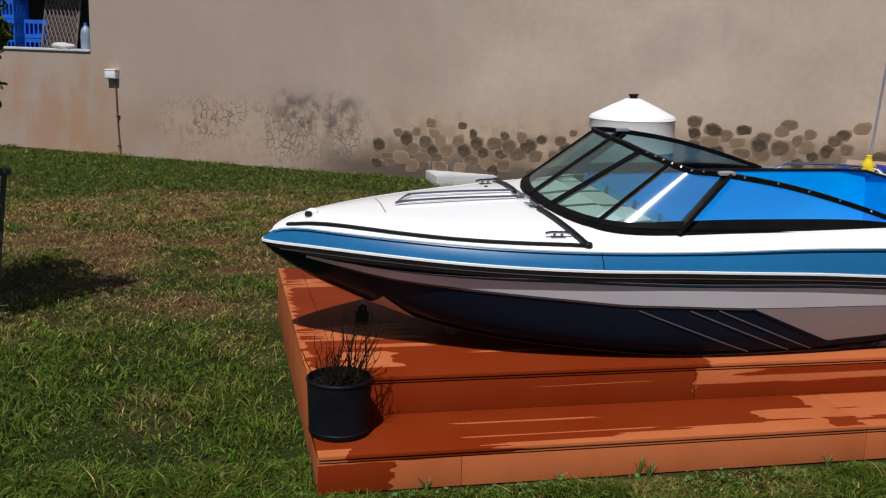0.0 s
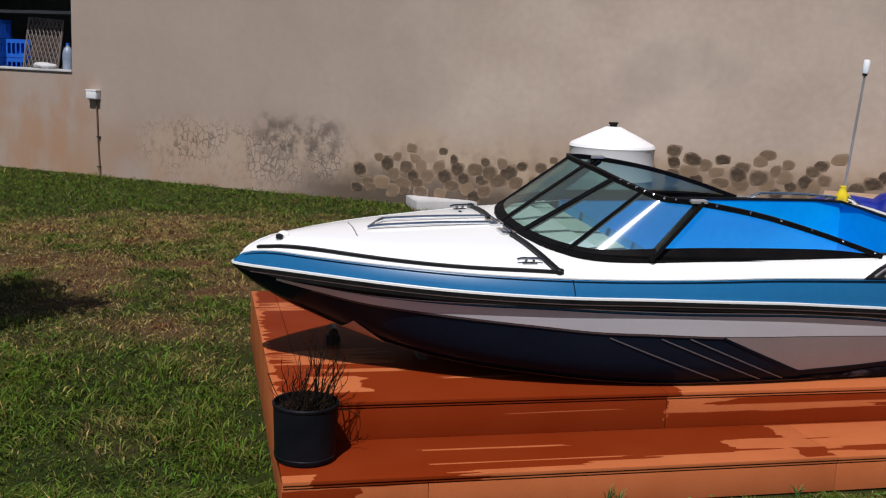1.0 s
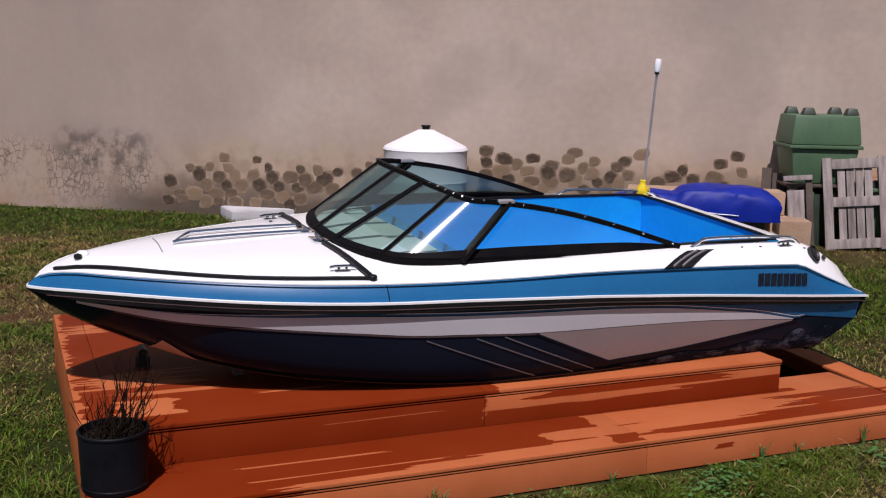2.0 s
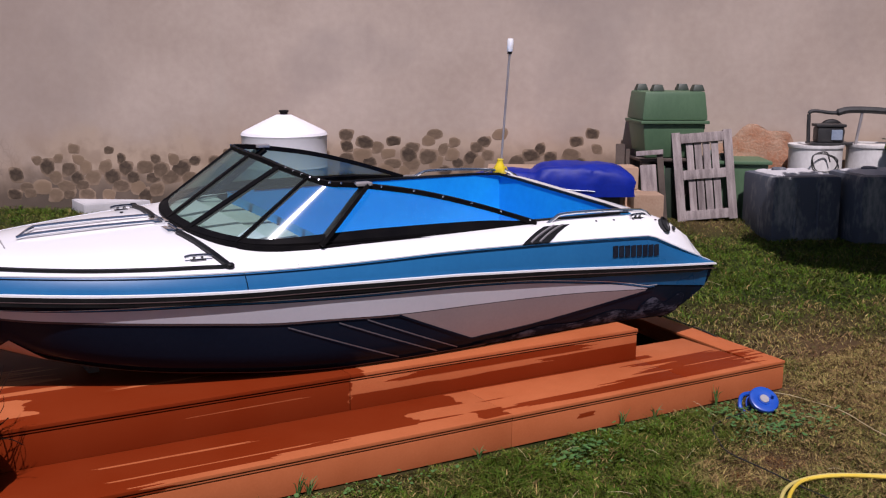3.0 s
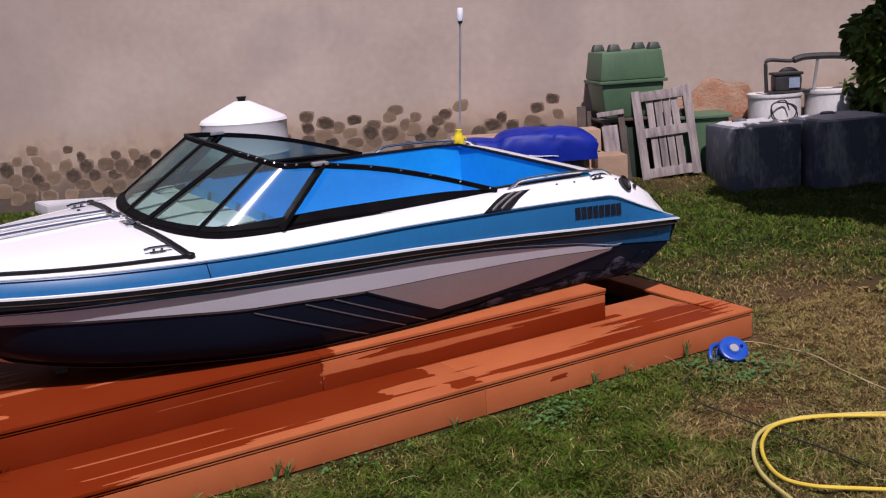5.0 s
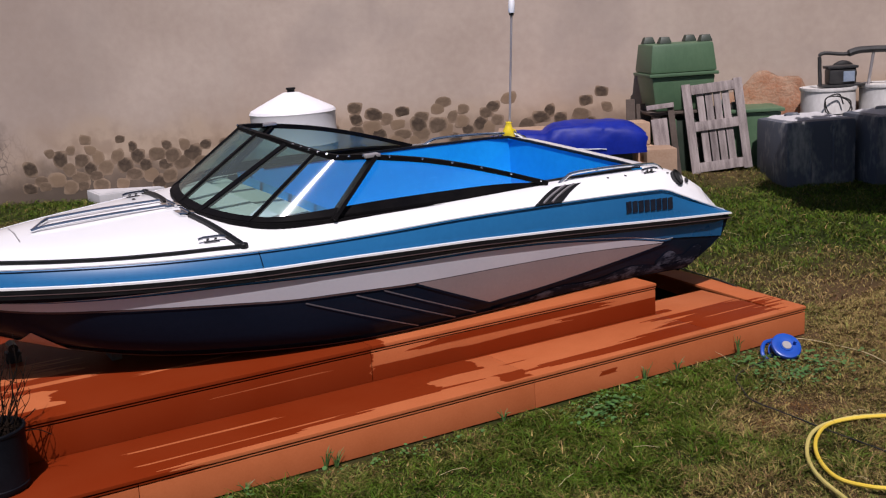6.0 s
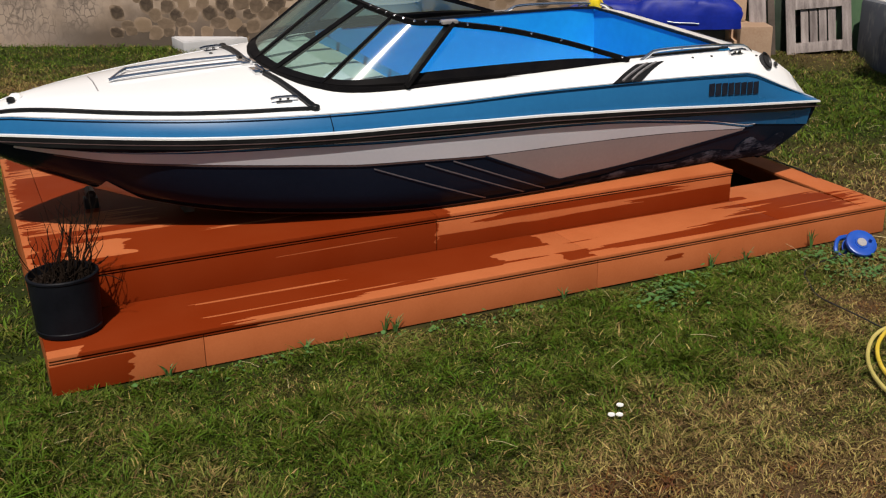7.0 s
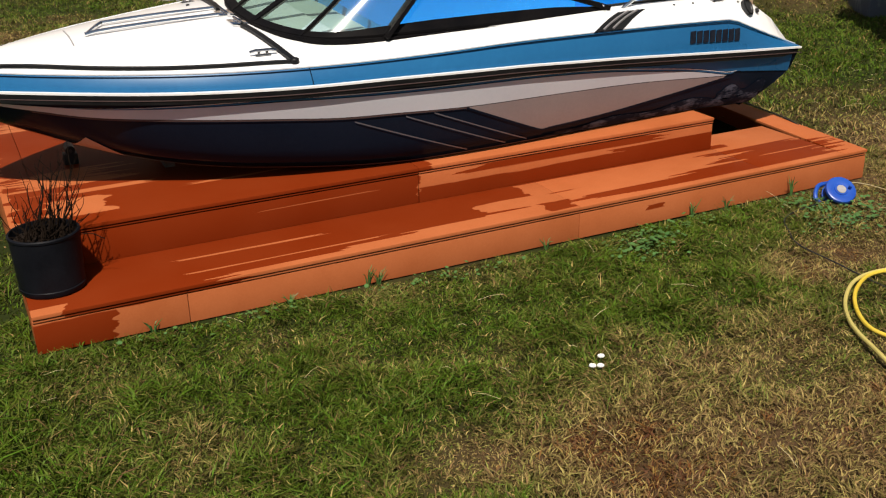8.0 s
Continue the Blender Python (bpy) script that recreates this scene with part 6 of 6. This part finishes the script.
# ---- stones in the foot of the wall ----
rng = random.Random(21)
shapes = []
for k in range(7):
    bm = bmesh.new()
    bmesh.ops.create_icosphere(bm, subdivisions=3, radius=1.0)
    bmesh.ops.delete(bm, geom=[f for f in bm.faces if f.calc_center_median().y > 0.35], context="FACES")
    off = Vector((k * 7.3, k * 3.1, 0))
    for v in bm.verts:
        p = v.co.copy()
        v.co = Vector((math.copysign(abs(p.x) ** 0.66, p.x), p.y, math.copysign(abs(p.z) ** 0.66, p.z))) * (1 + 0.3 * noise.noise(p * 1.15 + off))
    me = bpy.data.meshes.new("stone")
    bm.to_mesh(me)
    bm.free()
    me.materials.append(STONE)
    me.polygons.foreach_set("use_smooth", [True] * len(me.polygons))
    shapes.append(me)


def lay_stone(w, z, size):
    ob = new("stone", rng.choice(shapes))
    ob.parent = wall
    ob.matrix_basis = pose(w, 0.004, z, 0, rng.uniform(-12, 12), 0) @ Matrix.Diagonal((size * rng.uniform(0.8, 1.25), rng.uniform(0.007, 0.012), size * rng.uniform(0.7, 1.05), 1))


# a thick cluster beside the crazed plaster, thinning out upwards and towards the tank
for row in range(7):
    z, w = 0.2 + 0.13 * row, 7.28 + 0.14 * (row % 2) + 0.03 * row
    while w < 11.9:
        chance = (0.95 if row < 4 else 0.55 if row == 4 else 0.15) if w < 9.4 else (0.75 if abs(z - 0.5 - (w - 9.4) * 0.16) < 0.2 else 0.25 if row < 3 else 0.08)
        if rng.random() < chance * min(1, (w - 6.9) * 1.3):
            lay_stone(w + rng.uniform(-0.035, 0.035), z + rng.uniform(-0.03, 0.03), rng.uniform(0.105, 0.14) if row < 4 else rng.uniform(0.075, 0.1))
        w += 0.255 + rng.uniform(0.0, 0.05)
# staggered courses behind the boat, tighter and larger low down
for row in range(7):
    z, low = 1.12 - 0.1 * row, row > 2
    w = 12.1 + 0.215 * (row % 2)
    while w < 15.75:
        if rng.random() < (0.72, 0.88, 0.85, 0.9, 0.7, 0.6, 0.5)[row]:
            lay_stone(w + rng.uniform(-0.03, 0.03), z + rng.uniform(-0.025, 0.025), rng.uniform(0.1, 0.13) if low else rng.uniform(0.085, 0.108))
        w += rng.uniform(0.39, 0.46) if row < 3 else rng.uniform(0.25, 0.33)

# ---- grass ----
def blades(name, n, x0, x1, y0, y1, tall, wide, keep, seed, label):
    """Bent, pointed blades, matted in clumps that lean the same way; each one green or dry by chance."""
    g = np.random.default_rng(seed)
    x, y = g.uniform(x0, x1, n), g.uniform(y0, y1, n)
    ok = keep(x, y)
    d = dry(x, y)
    ok &= g.uniform(0, 1, n) > 0.3 * np.minimum(d, 1) ** 2
    x, y, d = x[ok], y[ok], d[ok]
    brown, d = np.maximum(d - 1, 0), np.minimum(d, 1)
    n = len(x)
    z = rise(x, y)
    clump = 0.95 + 0.6 * mottle(x, y, 0.25, seed + 4, 3)
    h = tall * g.uniform(0.4, 1.25, n) * np.clip(clump, 0.45, 1.6) * (1 - 0.3 * d)
    h = h * np.where((x > -0.25) & (x < 5.3) & (y > -0.12) & (y < 3.3), 0.6, 1.0)         # trodden short round the deck
    a = g.uniform(0, 6.283, n)
    b = 7.0 * mottle(x, y, 0.16, seed + 9, 2) + g.normal(0, 1.2, n)
    lean = g.uniform(0.3, 1.9, n) * h
    w = wide * g.uniform(0.6, 1.4, n)
    base = np.stack((x, y, z - 0.004), 1)
    side = np.stack((np.cos(a), np.sin(a), 0 * a), 1) * w[:, None]
    out = np.stack((np.cos(b), np.sin(b), 0 * b), 1) * lean[:, None]
    up = np.zeros((n, 3))
    up[:, 2] = h
    v = np.stack((base, base + side + out * 0.35 + up * 0.62, base + out + up * 0.85, base - side + out * 0.35 + up * 0.62), 1).reshape(-1, 3)
    me = bpy.data.meshes.new(name)
    me.vertices.add(len(v))
    me.vertices.foreach_set("co", v.astype(np.float32).ravel())
    me.loops.add(4 * n)
    me.loops.foreach_set("vertex_index", np.arange(4 * n, dtype=np.int32))
    me.polygons.add(n)
    me.polygons.foreach_set("loop_start", np.arange(0, 4 * n, 4, dtype=np.int32))
    me.update(calc_edges=True)
    me.materials.append(BLADE)
    straw = g.uniform(0, 1, n) < 0.05 + 0.72 * d ** 1.3
    dd = np.where(straw, g.uniform(0.6, 1.0, n), np.clip(0.55 * d + g.normal(0.02, 0.13, n), 0, 1))
    dd = np.where(g.uniform(0, 1, n) < brown * 2.2, 1 + g.uniform(0.5, 1.0, n), dd)
    me.attributes.new("dryness", "FLOAT", "POINT").data.foreach_set("value", np.repeat(dd, 4).astype(np.float32))
    return tagged(new(name, me), label, "grass", kind="stuff")


def off_deck(x, y):
    return ~((x > -0.01) & (x < 5.16 + 0.085 * np.maximum(y, 0)) & (y > -0.035) & (y < 3.16))


blades("lawn_grass", 530000, -2.6, 6.6, -3.1, 0.4, 0.05, 0.0029, off_deck, 1, "short patchy lawn grass, green and straw")
blades("long_grass", 36000, -3.2, 0.1, -2.2, 2.6, 0.1, 0.0036, lambda x, y: off_deck(x, y) & (mottle(x, y, 0.6, 21) > -0.2), 4, "longer green grass blades beside the deck")
blades("lawn_grass_far", 310000, -5.0, 11.5, 0.4, 9.0, 0.05, 0.0045, off_deck, 2, "short patchy lawn grass beyond the deck")
blades("lawn_grass_wall", 210000, -7.5, 10.0, 7.0, 17.0, 0.055, 0.0045, lambda x, y: (x + 4.02) * 0.567 + (y - 15.26) * 0.824 < -0.02, 3, "taller green grass along the wall foot")


blades("lawn_grass_outer", 160000, -9.0, 14.0, -9.0, 13.0, 0.09, 0.019, lambda x, y: ((x < -2.6) | (x > 6.6) | (y < -3.3) | (y > 9.0)) & ((y < 0.4) | (x < -5.0) | (x > 11.5)) & ((x + 4.02) * 0.567 + (y - 15.26) * 0.824 < -0.1), 9, "rough lawn grass round the edges of the yard")

def weeds(name, spots, n, size, seed, label):
    """Low broad-leaved weeds: small cupped leaves close to the ground."""
    rng = random.Random(seed)
    vs, fs = [], []
    for k in range(n):
        x0, y0, rx, ry = spots[k % len(spots)]
        x, y = rng.gauss(x0, rx * 0.5), rng.gauss(y0, ry * 0.5)
        if -0.02 < x < 5.17 and y > -0.02:
            continue
        s, a = size * rng.uniform(0.5, 1.3), rng.uniform(0, 6.283)
        c = Vector((x, y, float(rise(x, y)) + rng.uniform(0.015, 0.06)))
        u = Vector((math.cos(a), math.sin(a), rng.uniform(-0.2, 0.5))) * s
        w = Vector((-math.sin(a), math.cos(a), rng.uniform(-0.3, 0.3))) * s * 0.45
        i = len(vs)
        vs += [tuple(q) for q in (c, c + u * 0.4 + w, c + u * 0.8 + w * 0.8, c + u, c + u * 0.8 - w * 0.8, c + u * 0.4 - w)]
        fs += [(i, i + 1, i + 2, i + 3), (i, i + 3, i + 4, i + 5)]
    tagged(raw_mesh(name, vs, fs, WEED), label, "weeds", kind="stuff")


weeds("clover_weeds", ((3.13, -0.32, 0.22, 0.16), (3.3, -0.22, 0.2, 0.12), (4.42, -0.24, 0.2, 0.16), (4.7, -0.5, 0.3, 0.2), (4.38, -0.55, 0.25, 0.16)), 700, 0.024, 31, "low broad-leaved weeds along the deck edge")
weeds("edge_weeds", ((0.9, -0.13, 0.5, 0.06), (2.0, -0.13, 0.6, 0.06), (3.6, -0.14, 0.5, 0.06)), 150, 0.022, 32, "sparse weeds along the deck foot")
# single tall tufts and dry stalks by the deck
rng = random.Random(41)
for x, tall in ((0.52, 0.09), (1.62, 0.13), (1.68, 0.1), (2.7, 0.07), (3.72, 0.12), (3.98, 0.1), (4.5, 0.14), (1.2, 0.06)):
    t = thing("grass_tuft", "taller green grass tuft at the deck foot", "grass", Matrix.Translation((x, -0.03, float(rise(x, -0.03)))), "tufts along the deck")
    for k in range(7):
        a = rng.uniform(0, 6.283)
        d = Vector((math.cos(a) * 0.05, math.sin(a) * 0.03 - 0.01, 0))
        part("grass_blade", new_tube(smooth_line((Vector((0, 0, -0.01)), d * 0.4 + Vector((0, 0, tall * rng.uniform(0.4, 0.7))), d + Vector((0, 0, tall * rng.uniform(0.7, 1.1)))), 3), [0.004, 0.0038, 0.0035, 0.003, 0.0024, 0.0016, 0.0008], 4), WEED, t)

# pale dry stalks scattered over the lawn
rng = random.Random(77)
bm = bmesh.new()
for k in range(170):
    x, y = (rng.uniform(-2.5, 6.5), rng.uniform(-2.6, -0.15)) if k < 70 else (rng.uniform(-2.4, 1.6), rng.uniform(3.2, 7.6)) if k < 130 else (rng.uniform(5.3, 8.2), rng.uniform(-0.8, 2.6))
    a, ln = rng.uniform(0, 3.14), rng.uniform(0.04, 0.16)
    d = Vector((math.cos(a), math.sin(a), rng.uniform(-0.1, 0.25))) * ln
    p = Vector((x, y, float(rise(x, y)) + 0.045))
    tube(bm, (p, p + d * 0.5 + Vector((0, 0, 0.008)), p + d), 0.0011, 4)
tagged(part("dry_stalks", bm, STRAW), "pale dry stalks scattered over the lawn", "straw", kind="stuff")
